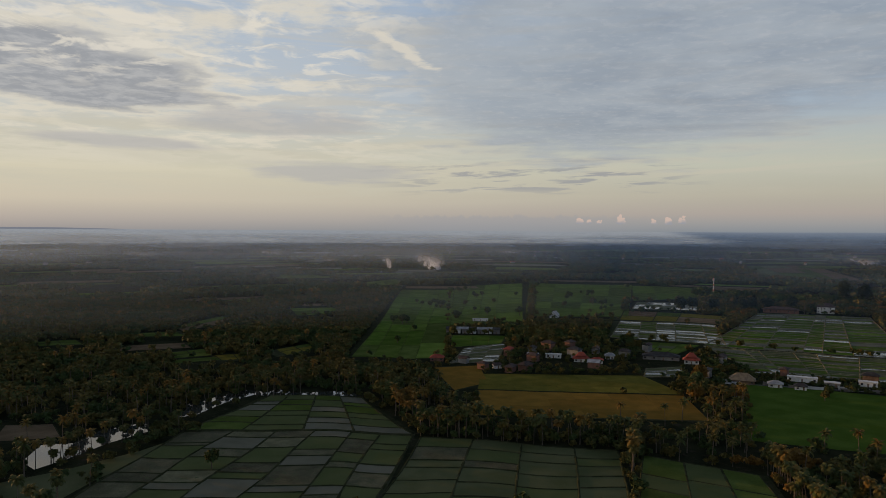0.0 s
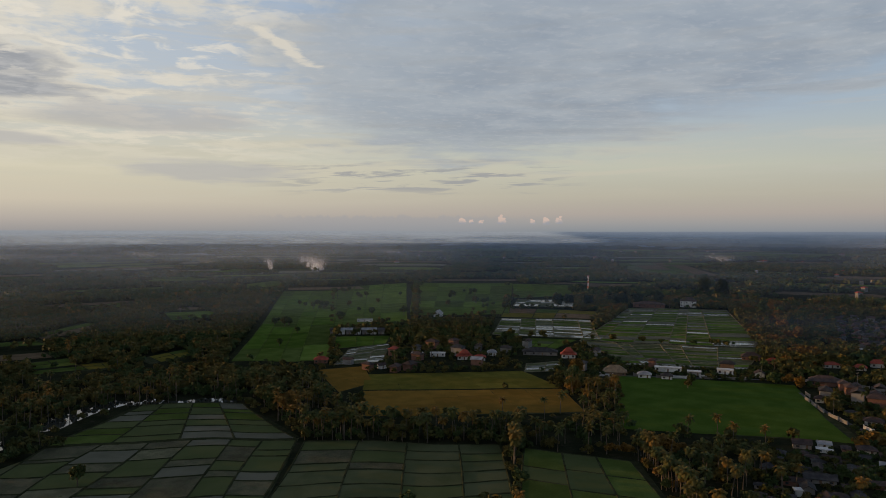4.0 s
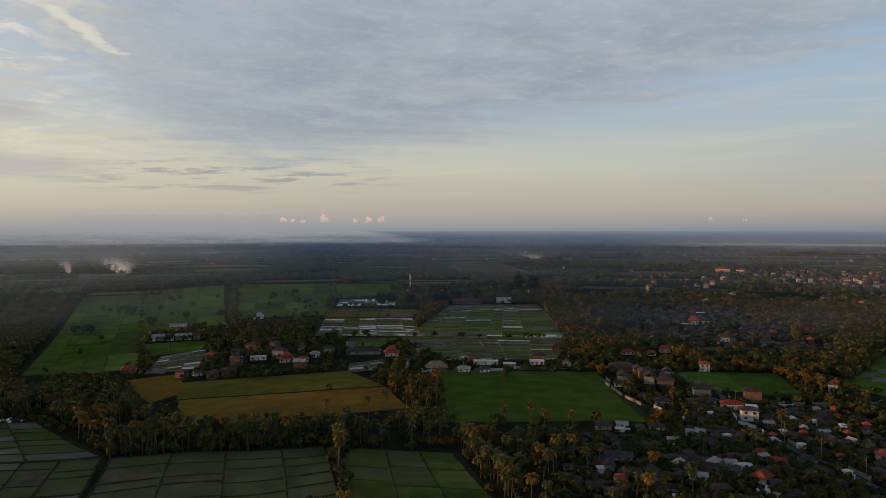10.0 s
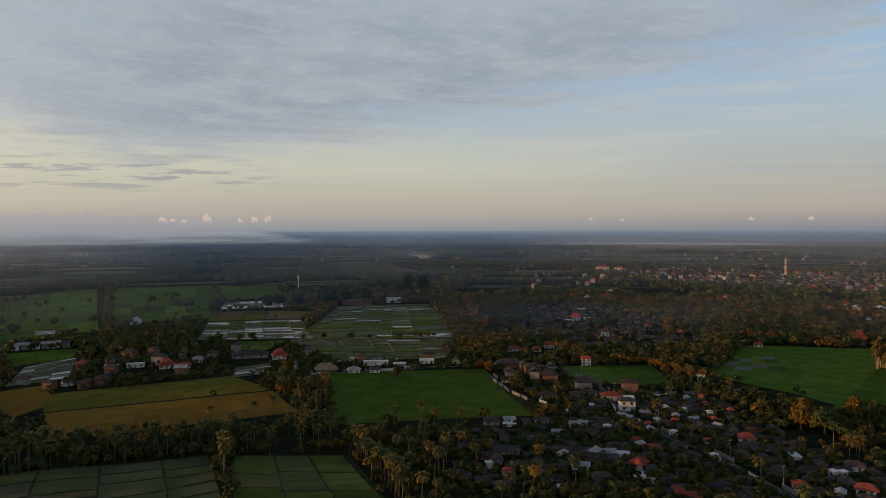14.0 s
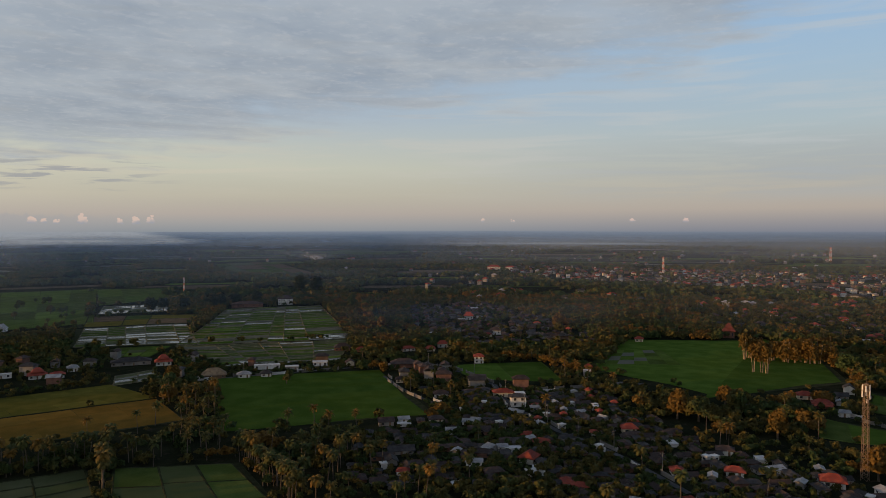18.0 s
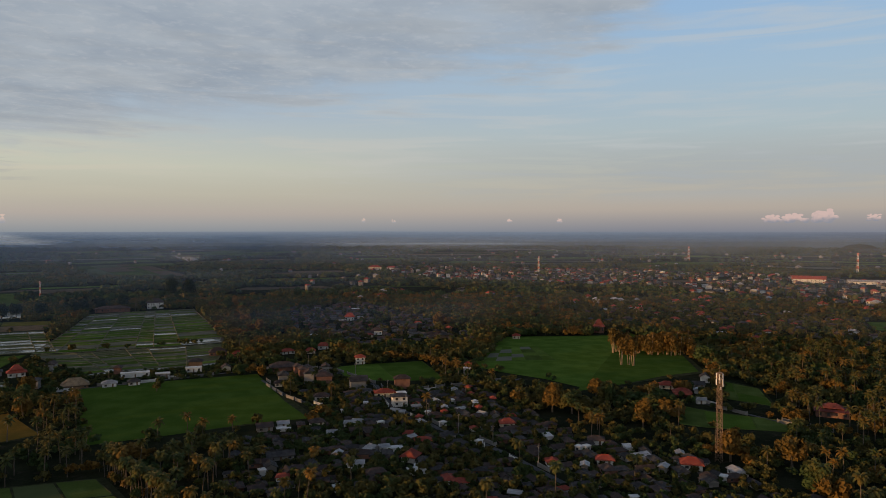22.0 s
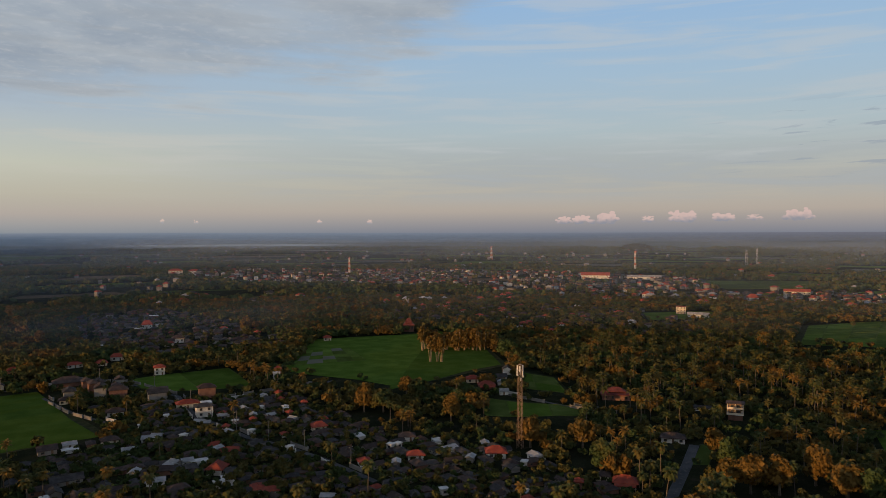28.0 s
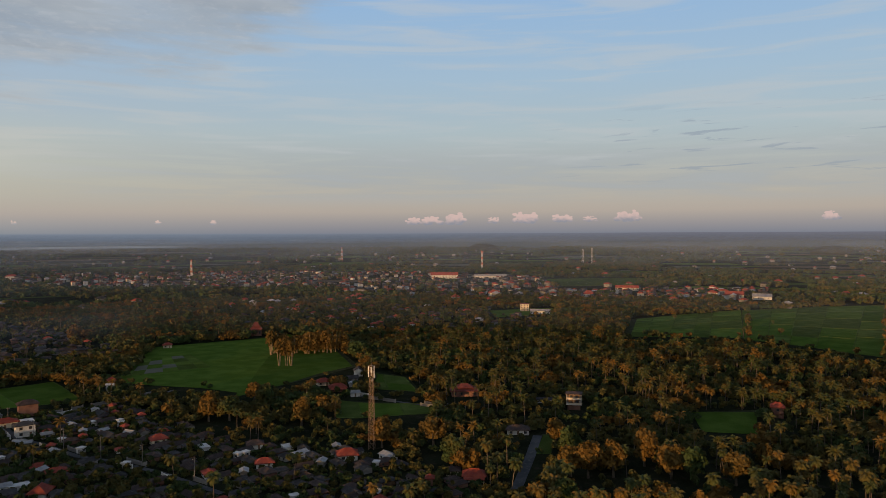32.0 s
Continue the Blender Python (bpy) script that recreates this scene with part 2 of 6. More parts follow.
def surface(name, dark, light, scale=1.0, rough=0.8, metal=0.0, bump=0.0, vary=0.25, gloss=0.3, stain=None):
    m, tree, g, bsdf = base_material(name)
    coord = tree.nodes.new("ShaderNodeTexCoord").outputs["Object"]
    coarse = g.noise(coord, 0.11 * scale, 4.0)
    grain = g.noise(coord, 1.9 * scale, 5.0, 0.6)
    col = g.mix(g.step(coarse, 0.35, 0.68), (*dark, 1.0), (*light, 1.0))
    tint = g.linear(g.math("ADD", g.math("MULTIPLY", grain, 0.6), g.math("MULTIPLY", spread(g, tree), 0.4)), 0.2, 0.8, 1.0 - vary, 1.0 + vary)
    shade = g.vec(tint, tint, tint)
    col = g.mix(1.0, col, shade, "MULTIPLY")
    if stain:
        col = g.mix(g.step(g.noise(coord, 0.37 * scale, 5.0, 0.65, 0.5), 0.55, 0.68), col, (*stain, 1.0))
    tree.links.new(col, bsdf.inputs["Base Color"])
    bsdf.inputs["Roughness"].default_value = rough
    bsdf.inputs["Metallic"].default_value = metal
    bsdf.inputs["Specular IOR Level"].default_value = gloss
    if bump:
        b = tree.nodes.new("ShaderNodeBump")
        b.inputs["Strength"].default_value = bump
        b.inputs["Distance"].default_value = 0.3
        tree.links.new(grain, b.inputs["Height"])
        tree.links.new(b.outputs[0], bsdf.inputs["Normal"])
    return m


def leaf_material(name, cols, through_light=0.07):
    m, tree, g, bsdf = base_material(name)
    info = tree.nodes.new("ShaderNodeObjectInfo").outputs["Random"]
    isle = tree.nodes.new("ShaderNodeNewGeometry").outputs["Random Per Island"]
    pos = tree.nodes.new("ShaderNodeNewGeometry").outputs["Position"]
    patch = g.noise(pos, 0.022, 4.0, 0.6)
    pick = g.math("FRACT", g.math("ADD", info, g.math("ADD", g.math("MULTIPLY", isle, 0.10), g.math("MULTIPLY", patch, 2.0))))
    col = g.ramp(pick, [(i / (len(cols) - 1), c) for i, c in enumerate(cols)])
    v = g.linear(isle, 0.0, 1.0, 0.86, 1.14)
    col = g.mix(1.0, col, g.vec(v, v, v), "MULTIPLY")
    tree.links.new(col, bsdf.inputs["Base Color"])
    bsdf.inputs["Roughness"].default_value = 0.7
    bsdf.inputs["Specular IOR Level"].default_value = 0.08
    trans = tree.nodes.new("ShaderNodeBsdfTranslucent")
    tree.links.new(col, trans.inputs[0])
    both = tree.nodes.new("ShaderNodeMixShader")
    both.inputs[0].default_value = through_light
    tree.links.new(bsdf.outputs[0], both.inputs[1])
    tree.links.new(trans.outputs[0], both.inputs[2])
    tree.links.new(both.outputs[0], tree.nodes["Material Output"].inputs[0])
    return m


def paddy_material(name, shoot_a, shoot_b, cover, rough=0.06, silt=(0.035, 0.036, 0.03), gloss=0.5):
    """Standing water with rows and drifts of rice; cover is how much of the water the plants hide."""
    m, tree, g, bsdf = base_material(name)
    pos = tree.nodes.new("ShaderNodeNewGeometry").outputs["Position"]
    each = spread(g, tree)
    drift = g.noise(pos, 0.045, 4.0, 0.6, 0.4)
    tuft = g.noise(pos, 0.8, 4.0, 0.7)
    amount = g.math("ADD", g.math("MULTIPLY", drift, 0.9), g.math("ADD", g.math("MULTIPLY", tuft, 0.55), g.math("MULTIPLY", each, 0.28)))
    plants = g.step(amount, 1.22 - cover, 1.5 - cover)
    green = g.mix(g.step(drift, 0.3, 0.7), (*shoot_a, 1.0), (*shoot_b, 1.0))
    col = g.mix(plants, (*silt, 1.0), green)
    tree.links.new(col, bsdf.inputs["Base Color"])
    tree.links.new(g.linear(plants, 0.0, 1.0, rough, 0.75), bsdf.inputs["Roughness"])
    bsdf.inputs["IOR"].default_value = 1.33
    tree.links.new(g.linear(plants, 0.0, 1.0, gloss, 0.02), bsdf.inputs["Specular IOR Level"])
    b = tree.nodes.new("ShaderNodeBump")
    b.inputs["Distance"].default_value = 0.15
    tree.links.new(g.math("MULTIPLY", plants, 0.5), b.inputs["Strength"])
    tree.links.new(tuft, b.inputs["Height"])
    tree.links.new(b.outputs[0], bsdf.inputs["Normal"])
    return m


def haze_material(name, colours, alpha, top, az0, az1):
    m, tree, g, bsdf = base_material(name)
    pos = tree.nodes.new("ShaderNodeNewGeometry").outputs["Position"]
    parts = tree.nodes.new("ShaderNodeSeparateXYZ")
    tree.links.new(pos, parts.inputs[0])
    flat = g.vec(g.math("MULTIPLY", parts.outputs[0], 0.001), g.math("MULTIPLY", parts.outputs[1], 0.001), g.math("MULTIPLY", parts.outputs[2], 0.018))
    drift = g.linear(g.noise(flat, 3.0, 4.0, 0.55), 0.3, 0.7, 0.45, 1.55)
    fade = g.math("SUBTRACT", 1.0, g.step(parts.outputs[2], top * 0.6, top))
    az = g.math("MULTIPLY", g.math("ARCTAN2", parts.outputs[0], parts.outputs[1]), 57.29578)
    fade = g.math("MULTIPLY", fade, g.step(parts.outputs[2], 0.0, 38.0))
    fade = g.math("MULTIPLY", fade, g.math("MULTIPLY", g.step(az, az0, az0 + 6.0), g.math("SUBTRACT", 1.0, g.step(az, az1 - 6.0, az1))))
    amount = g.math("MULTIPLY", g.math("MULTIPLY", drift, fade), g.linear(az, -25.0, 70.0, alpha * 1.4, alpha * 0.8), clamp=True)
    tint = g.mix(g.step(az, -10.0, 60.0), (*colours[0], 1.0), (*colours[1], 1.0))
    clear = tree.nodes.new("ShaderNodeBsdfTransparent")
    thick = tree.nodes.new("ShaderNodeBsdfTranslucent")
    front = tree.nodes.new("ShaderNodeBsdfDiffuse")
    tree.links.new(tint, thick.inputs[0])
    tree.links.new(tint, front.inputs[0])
    body = tree.nodes.new("ShaderNodeMixShader")
    tree.links.new(thick.outputs[0], body.inputs[1])
    tree.links.new(front.outputs[0], body.inputs[2])
    both = tree.nodes.new("ShaderNodeMixShader")
    tree.links.new(amount, both.inputs[0])
    tree.links.new(clear.outputs[0], both.inputs[1])
    tree.links.new(body.outputs[0], both.inputs[2])
    tree.links.new(both.outputs[0], tree.nodes["Material Output"].inputs[0])
    return m


SOIL = surface("undergrowth", (0.016, 0.019, 0.010), (0.03, 0.031, 0.016), 0.5, 0.95, bump=0.6, vary=0.5, gloss=0.0, stain=(0.035, 0.03, 0.02))
MEADOW = surface("young_rice", (0.050, 0.086, 0.013), (0.076, 0.116, 0.020), 0.6, 1.0, bump=0.4, vary=0.25, gloss=0.0)
# Lighter, yellower copy of MEADOW: brighter light on far fields put into colour.
MEADOW_LIT = surface("young_rice_lit", (0.068, 0.102, 0.018), (0.098, 0.136, 0.028), 0.5, 1.0, bump=0.4, vary=0.3, gloss=0.0)
MEADOW_DULL = surface("pasture", (0.054, 0.076, 0.017), (0.082, 0.106, 0.027), 0.6, 1.0, bump=0.4, vary=0.3, gloss=0.0)
RIPE = surface("ripe_rice", (0.145, 0.086, 0.018), (0.190, 0.106, 0.022), 0.8, 0.9, bump=0.4, vary=0.2, gloss=0.0)
RIPENING = surface("ripening_rice", (0.095, 0.086, 0.017), (0.135, 0.110, 0.022), 0.8, 0.9, bump=0.4, vary=0.2, gloss=0.0)
STUBBLE = surface("stubble", (0.10, 0.07, 0.04), (0.14, 0.10, 0.06), 0.8, 0.95, bump=0.4, vary=0.25, gloss=0.0)
PADDY_WET = paddy_material("flooded_paddy", (0.058, 0.066, 0.027), (0.088, 0.092, 0.043), 0.90, 0.12, gloss=0.35)
PADDY_MUD = surface("muddy_paddy", (0.070, 0.068, 0.036), (0.118, 0.108, 0.060), 1.0, 0.9, bump=0.4, vary=0.6, gloss=0.05, stain=(0.060, 0.074, 0.030))
PADDY_MID = paddy_material("planted_paddy", (0.056, 0.070, 0.024), (0.076, 0.086, 0.032), 0.92)
PADDY_PALE = paddy_material("pale_drained_paddy", (0.090, 0.088, 0.058), (0.125, 0.118, 0.082), 1.0, silt=(0.10, 0.097, 0.075))
PADDY_BARE = paddy_material("open_water_paddy", (0.06, 0.065, 0.035), (0.085, 0.085, 0.05), 0.42, 0.16, (0.10, 0.10, 0.08), 0.30)
WATER = paddy_material("pond_water", (0.05, 0.06, 0.03), (0.06, 0.07, 0.03), -0.1, 0.03)
BUND = surface("grassy_mud_bank", (0.028, 0.032, 0.015), (0.045, 0.046, 0.024), 2.0, 0.95, bump=0.5, vary=0.35, gloss=0.0)
PALE_BUND = surface("dried_mud_bank", (0.105, 0.096, 0.058), (0.165, 0.145, 0.095), 2.0, 0.95, bump=0.5, vary=0.4, gloss=0.0, stain=(0.07, 0.075, 0.035))
ROAD = surface("asphalt", (0.045, 0.045, 0.045), (0.075, 0.073, 0.07), 1.0, 0.95, vary=0.2, gloss=0.1, stain=(0.12, 0.11, 0.09))
# Orange stops put patches of low sun into the frond and leaf colours.
PALM_LEAF = leaf_material("palm_fronds", [(0.042, 0.058, 0.019), (0.090, 0.072, 0.021), (0.046, 0.060, 0.02), (0.165, 0.090, 0.020), (0.038, 0.057, 0.019)])
TREE_LEAF = leaf_material("tree_leaves", [(0.035, 0.056, 0.019), (0.050, 0.067, 0.021), (0.037, 0.058, 0.02), (0.084, 0.068, 0.020), (0.037, 0.056, 0.02)])
# Orange evening sun put into the leaf colour of the golden trees.
SUNLIT_LEAF = leaf_material("sunlit_leaves", [(0.105, 0.066, 0.017), (0.13, 0.076, 0.019), (0.082, 0.058, 0.017)])
# Darker leaf colours: backlit shade put in so these trees read as silhouettes.
SILHOUETTE_LEAF = leaf_material("silhouette_leaves", [(0.018, 0.028, 0.012), (0.024, 0.034, 0.014), (0.02, 0.03, 0.013)])
BARK = surface("palm_bark", (0.07, 0.055, 0.04), (0.11, 0.09, 0.065), 4.0, 0.9, bump=0.5, vary=0.3)
PALE_BARK = surface("pale_bark", (0.20, 0.15, 0.09), (0.30, 0.23, 0.14), 4.0, 0.85, bump=0.4, vary=0.25)
TILE_RED = surface("terracotta_tiles", (0.20, 0.042, 0.028), (0.28, 0.064, 0.037), 3.0, 0.8, gloss=0.1, bump=0.5, vary=0.35, stain=(0.15, 0.05, 0.038))
TILE_BROWN = surface("weathered_tiles", (0.042, 0.032, 0.028), (0.075, 0.05, 0.042), 3.0, 0.85, gloss=0.1, bump=0.5, vary=0.35, stain=(0.05, 0.04, 0.036))
TILE_GREY = surface("grey_roof_sheets", (0.034, 0.031, 0.030), (0.060, 0.055, 0.052), 3.0, 0.8, gloss=0.1, bump=0.5, vary=0.4, stain=(0.045, 0.043, 0.04))
TIN = surface("zinc_sheets", (0.20, 0.195, 0.19), (0.33, 0.325, 0.315), 2.0, 0.55, 0.2, bump=0.3, vary=0.25, stain=(0.34, 0.29, 0.25))
TILE_DARK = surface("dark_red_tiles", (0.105, 0.030, 0.024), (0.150, 0.042, 0.032), 3.0, 0.8, gloss=0.1, bump=0.5, vary=0.35, stain=(0.08, 0.035, 0.03))
THATCH = surface("thatch", (0.13, 0.095, 0.06), (0.2, 0.15, 0.09), 4.0, 0.95, bump=0.8, vary=0.3)
WHITE_WALL = surface("white_render", (0.42, 0.40, 0.37), (0.60, 0.58, 0.54), 2.0, 0.85, bump=0.1, vary=0.16, stain=(0.36, 0.33, 0.29))
GREY_WALL = surface("bare_block_wall", (0.14, 0.130, 0.118), (0.22, 0.205, 0.185), 2.0, 0.9, bump=0.2, vary=0.2)
BRICK_WALL = surface("brick_wall", (0.13, 0.066, 0.048), (0.19, 0.098, 0.068), 3.0, 0.9, bump=0.3, vary=0.2)
CREAM_WALL = surface("cream_render", (0.46, 0.38, 0.28), (0.56, 0.48, 0.36), 2.0, 0.85, bump=0.1, vary=0.12)
GLASS = surface("dark_window_glass", (0.03, 0.035, 0.04), (0.05, 0.055, 0.06), 1.0, 0.12, gloss=0.5, vary=0.1)
WOOD = surface("dark_wood", (0.10, 0.06, 0.035), (0.16, 0.10, 0.06), 4.0, 0.7, vary=0.3)
STEEL_RED = surface("red_painted_steel", (0.42, 0.13, 0.07), (0.5, 0.17, 0.10), 2.0, 0.6, vary=0.2)
STEEL_WHITE = surface("white_painted_steel", (0.45, 0.43, 0.40), (0.55, 0.53, 0.50), 2.0, 0.6, vary=0.15)
STEEL_RUST = surface("rusty_galvanised_steel", (0.16, 0.11, 0.075), (0.24, 0.165, 0.11), 2.0, 0.6, 0.2, vary=0.25)

# ---------------------------------------------------------------- mesh helpers


def fill(name, verts, faces, material, smooth=False):
    """A mesh from arrays; all faces have the same number of corners, or faces is a list of lists."""
    me = bpy.data.meshes.new(name)
    if isinstance(faces, np.ndarray):
        n, k = faces.shape
        me.vertices.add(len(verts))
        me.vertices.foreach_set("co", np.asarray(verts, dtype=np.float32).ravel())
        me.loops.add(n * k)
        me.loops.foreach_set("vertex_index", faces.astype(np.int32).ravel())
        me.polygons.add(n)
        me.polygons.foreach_set("loop_start", np.arange(0, n * k, k, dtype=np.int32))
        me.update(calc_edges=True)
    else:
        me.from_pydata([tuple(v) for v in verts], [], faces)
        me.update()
    me.materials.append(material)
    if smooth:
        me.polygons.foreach_set("use_smooth", [True] * len(me.polygons))
    return me


def part(name, mesh, parent, label=""):
    ob = new(name, mesh)
    ob.parent = parent
    return tagged(ob, label)


class Shape:
    """Collects boxes, prisms and strips into one mesh."""

    def __init__(self):
        self.v, self.f = [], []

    def add(self, verts, faces):
        n = len(self.v)
        self.v += [tuple(p) for p in verts]
        self.f += [[i + n for i in f] for f in faces]
        return self

    def box(self, x0, y0, z0, x1, y1, z1):
        return self.add([(x0, y0, z0), (x1, y0, z0), (x1, y1, z0), (x0, y1, z0), (x0, y0, z1), (x1, y0, z1), (x1, y1, z1), (x0, y1, z1)],
                        [(0, 3, 2, 1), (4, 5, 6, 7), (0, 1, 5, 4), (1, 2, 6, 5), (2, 3, 7, 6), (3, 0, 4, 7)])

    def hip(self, w, d, z, rise, over, thick=0.25, ridge=0.45):
        """A hipped roof with eaves; ridge is the share of the length that the ridge keeps."""
        a, b, r = w / 2 + over, d / 2 + over, w / 2 * ridge
        lo = [(-a, -b, z), (a, -b, z), (a, b, z), (-a, b, z)]
        mid = [(p[0], p[1], z + thick) for p in lo]
        top = [(-r, 0, z + rise), (r, 0, z + rise)]
        return self.add(lo + mid + top, [(3, 2, 1, 0), (0, 1, 5, 4), (1, 2, 6, 5), (2, 3, 7, 6), (3, 0, 4, 7), (4, 5, 9, 8), (5, 6, 9), (6, 7, 8, 9), (7, 4, 8)])

    def gable(self, w, d, z, rise, over, thick=0.2):
        a, b = w / 2 + over, d / 2 + over
        lo = [(-a, -b, z), (a, -b, z), (a, b, z), (-a, b, z), (-a, 0, z + rise), (a, 0, z + rise)]
        hi = [(p[0], p[1], p[2] + thick) for p in lo]
        return self.add(lo + hi, [(0, 4, 5, 1), (2, 5, 4, 3), (6, 7, 11, 10), (8, 9, 10, 11), (0, 1, 7, 6), (2, 3, 9, 8), (1, 5, 11, 7), (5, 2, 8, 11), (3, 4, 10, 9), (4, 0, 6, 10)])

    def tube(self, a, b, ra, rb, n=6):
        a, b = Vector(a), Vector(b)
        axis = (b - a).normalized()
        side = axis.orthogonal().normalized()
        other = axis.cross(side)
        ring = [side * math.cos(2 * math.pi * i / n) + other * math.sin(2 * math.pi * i / n) for i in range(n)]
        return self.add([a + ra * r for r in ring] + [b + rb * r for r in ring],
                        [(i, (i + 1) % n, n + (i + 1) % n, n + i) for i in range(n)] + [tuple(range(n - 1, -1, -1)), tuple(range(n, 2 * n))])

    def mesh(self, name, material):
        return fill(name, self.v, self.f, material)


def inside(poly, x, y):
    hit = np.zeros(len(x), bool)
    n = len(poly)
    px, py = [p[0] for p in poly], [p[1] for p in poly]
    near = np.nonzero((x >= min(px)) & (x <= max(px)) & (y >= min(py)) & (y <= max(py)))[0]
    if not len(near):
        return hit
    whole, hit, x, y = hit, np.zeros(len(near), bool), x[near], y[near]
    for i in range(n):
        (x0, y0), (x1, y1) = poly[i], poly[(i + 1) % n]
        if y0 != y1:
            hit ^= ((y0 > y) != (y1 > y)) & (x < (x1 - x0) * (y - y0) / (y1 - y0) + x0)
    whole[near] = hit
    return whole


def near_line(line, x, y, reach):
    hit = np.zeros(len(x), bool)
    for (x0, y0), (x1, y1) in zip(line, line[1:]):
        dx, dy = x1 - x0, y1 - y0
        s = np.clip(((x - x0) * dx + (y - y0) * dy) / (dx * dx + dy * dy), 0, 1)
        hit |= np.hypot(x - x0 - s * dx, y - y0 - s * dy) < reach
    return hit


# ---------------------------------------------------------------- ground, backdrop, haze
def make_ground():
    rings = [0, 120, 200, 300, 420, 560, 740, 980, 1300, 1750, 2400, 3300, 4500, 6500]
    n = 96
    v = [(0, 0, 0)]
    for r in rings[1:]:
        v += [(r * math.cos(2 * math.pi * i / n), r * math.sin(2 * math.pi * i / n), 0) for i in range(n)]
    f = [(0, 1 + i, 1 + (i + 1) % n) for i in range(n)]
    for k in range(len(rings) - 2):
        a, b = 1 + k * n, 1 + (k + 1) * n
        f += [(a + i, b + i, b + (i + 1) % n, a + (i + 1) % n) for i in range(n)]
    tagged(new("ground", fill("ground", v, f, SOIL)), "dark green and brown undergrowth covering the whole plain", "ground", kind="structure")


make_ground()


def backdrop_material():
    m, tree, g, bsdf = base_material("far_hazed_sea_and_plain")
    pos = tree.nodes.new("ShaderNodeNewGeometry").outputs["Position"]
    s = tree.nodes.new("ShaderNodeSeparateXYZ")
    tree.links.new(pos, s.inputs[0])
    az = g.math("MULTIPLY", g.math("ARCTAN2", s.outputs[0], s.outputs[1]), 57.29578)
    z = s.outputs[2]
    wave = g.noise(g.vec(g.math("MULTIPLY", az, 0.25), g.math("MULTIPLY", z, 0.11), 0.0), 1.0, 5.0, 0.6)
    # Haze of distance put into the glowing colours: paler and bluer with height.
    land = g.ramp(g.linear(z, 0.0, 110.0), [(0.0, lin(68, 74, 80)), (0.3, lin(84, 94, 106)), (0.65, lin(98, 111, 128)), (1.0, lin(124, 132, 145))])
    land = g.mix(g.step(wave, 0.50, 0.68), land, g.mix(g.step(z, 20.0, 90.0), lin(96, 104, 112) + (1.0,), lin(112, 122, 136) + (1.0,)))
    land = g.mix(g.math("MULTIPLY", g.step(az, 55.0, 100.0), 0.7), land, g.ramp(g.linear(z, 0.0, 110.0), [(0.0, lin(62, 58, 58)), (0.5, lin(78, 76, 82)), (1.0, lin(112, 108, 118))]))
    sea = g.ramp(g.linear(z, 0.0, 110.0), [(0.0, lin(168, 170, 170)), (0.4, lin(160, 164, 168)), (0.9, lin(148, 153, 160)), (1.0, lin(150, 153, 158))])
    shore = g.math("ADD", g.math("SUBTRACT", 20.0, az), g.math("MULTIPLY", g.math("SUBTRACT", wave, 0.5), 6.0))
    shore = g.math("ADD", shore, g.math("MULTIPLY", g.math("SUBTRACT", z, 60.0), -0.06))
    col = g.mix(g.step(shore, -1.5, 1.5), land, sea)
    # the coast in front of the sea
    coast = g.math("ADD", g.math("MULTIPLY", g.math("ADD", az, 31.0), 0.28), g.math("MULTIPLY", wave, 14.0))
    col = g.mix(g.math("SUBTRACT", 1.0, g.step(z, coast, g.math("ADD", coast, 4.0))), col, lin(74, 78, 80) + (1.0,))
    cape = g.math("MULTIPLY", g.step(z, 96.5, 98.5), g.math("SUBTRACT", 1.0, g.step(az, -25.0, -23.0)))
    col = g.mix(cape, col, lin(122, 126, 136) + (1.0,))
    pale_strip = g.math("MULTIPLY", g.step(az, 38.0, 44.0), g.math("SUBTRACT", 1.0, g.step(az, 54.0, 60.0)))
    pale_strip = g.math("MULTIPLY", pale_strip, g.math("MULTIPLY", g.step(z, 14.0, 18.0), g.math("SUBTRACT", 1.0, g.step(z, 26.0, 31.0))))
    col = g.mix(g.math("MULTIPLY", pale_strip, 0.75), col, lin(132, 140, 148) + (1.0,))
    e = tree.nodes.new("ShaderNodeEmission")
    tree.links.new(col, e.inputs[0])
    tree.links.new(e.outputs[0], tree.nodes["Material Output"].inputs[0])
    return m


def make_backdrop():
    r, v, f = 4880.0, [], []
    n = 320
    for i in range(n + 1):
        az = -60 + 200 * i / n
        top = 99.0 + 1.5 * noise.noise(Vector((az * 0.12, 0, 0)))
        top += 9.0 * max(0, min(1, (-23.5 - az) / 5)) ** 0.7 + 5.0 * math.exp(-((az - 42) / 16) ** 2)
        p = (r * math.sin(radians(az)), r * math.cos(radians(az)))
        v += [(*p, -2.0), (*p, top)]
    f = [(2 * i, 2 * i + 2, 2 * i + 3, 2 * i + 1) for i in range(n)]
    tagged(new("backdrop", fill("backdrop", v, f, backdrop_material())), "pale sea, low headland and far plain, painted with blue-grey haze", "horizon", kind="structure")


make_backdrop()


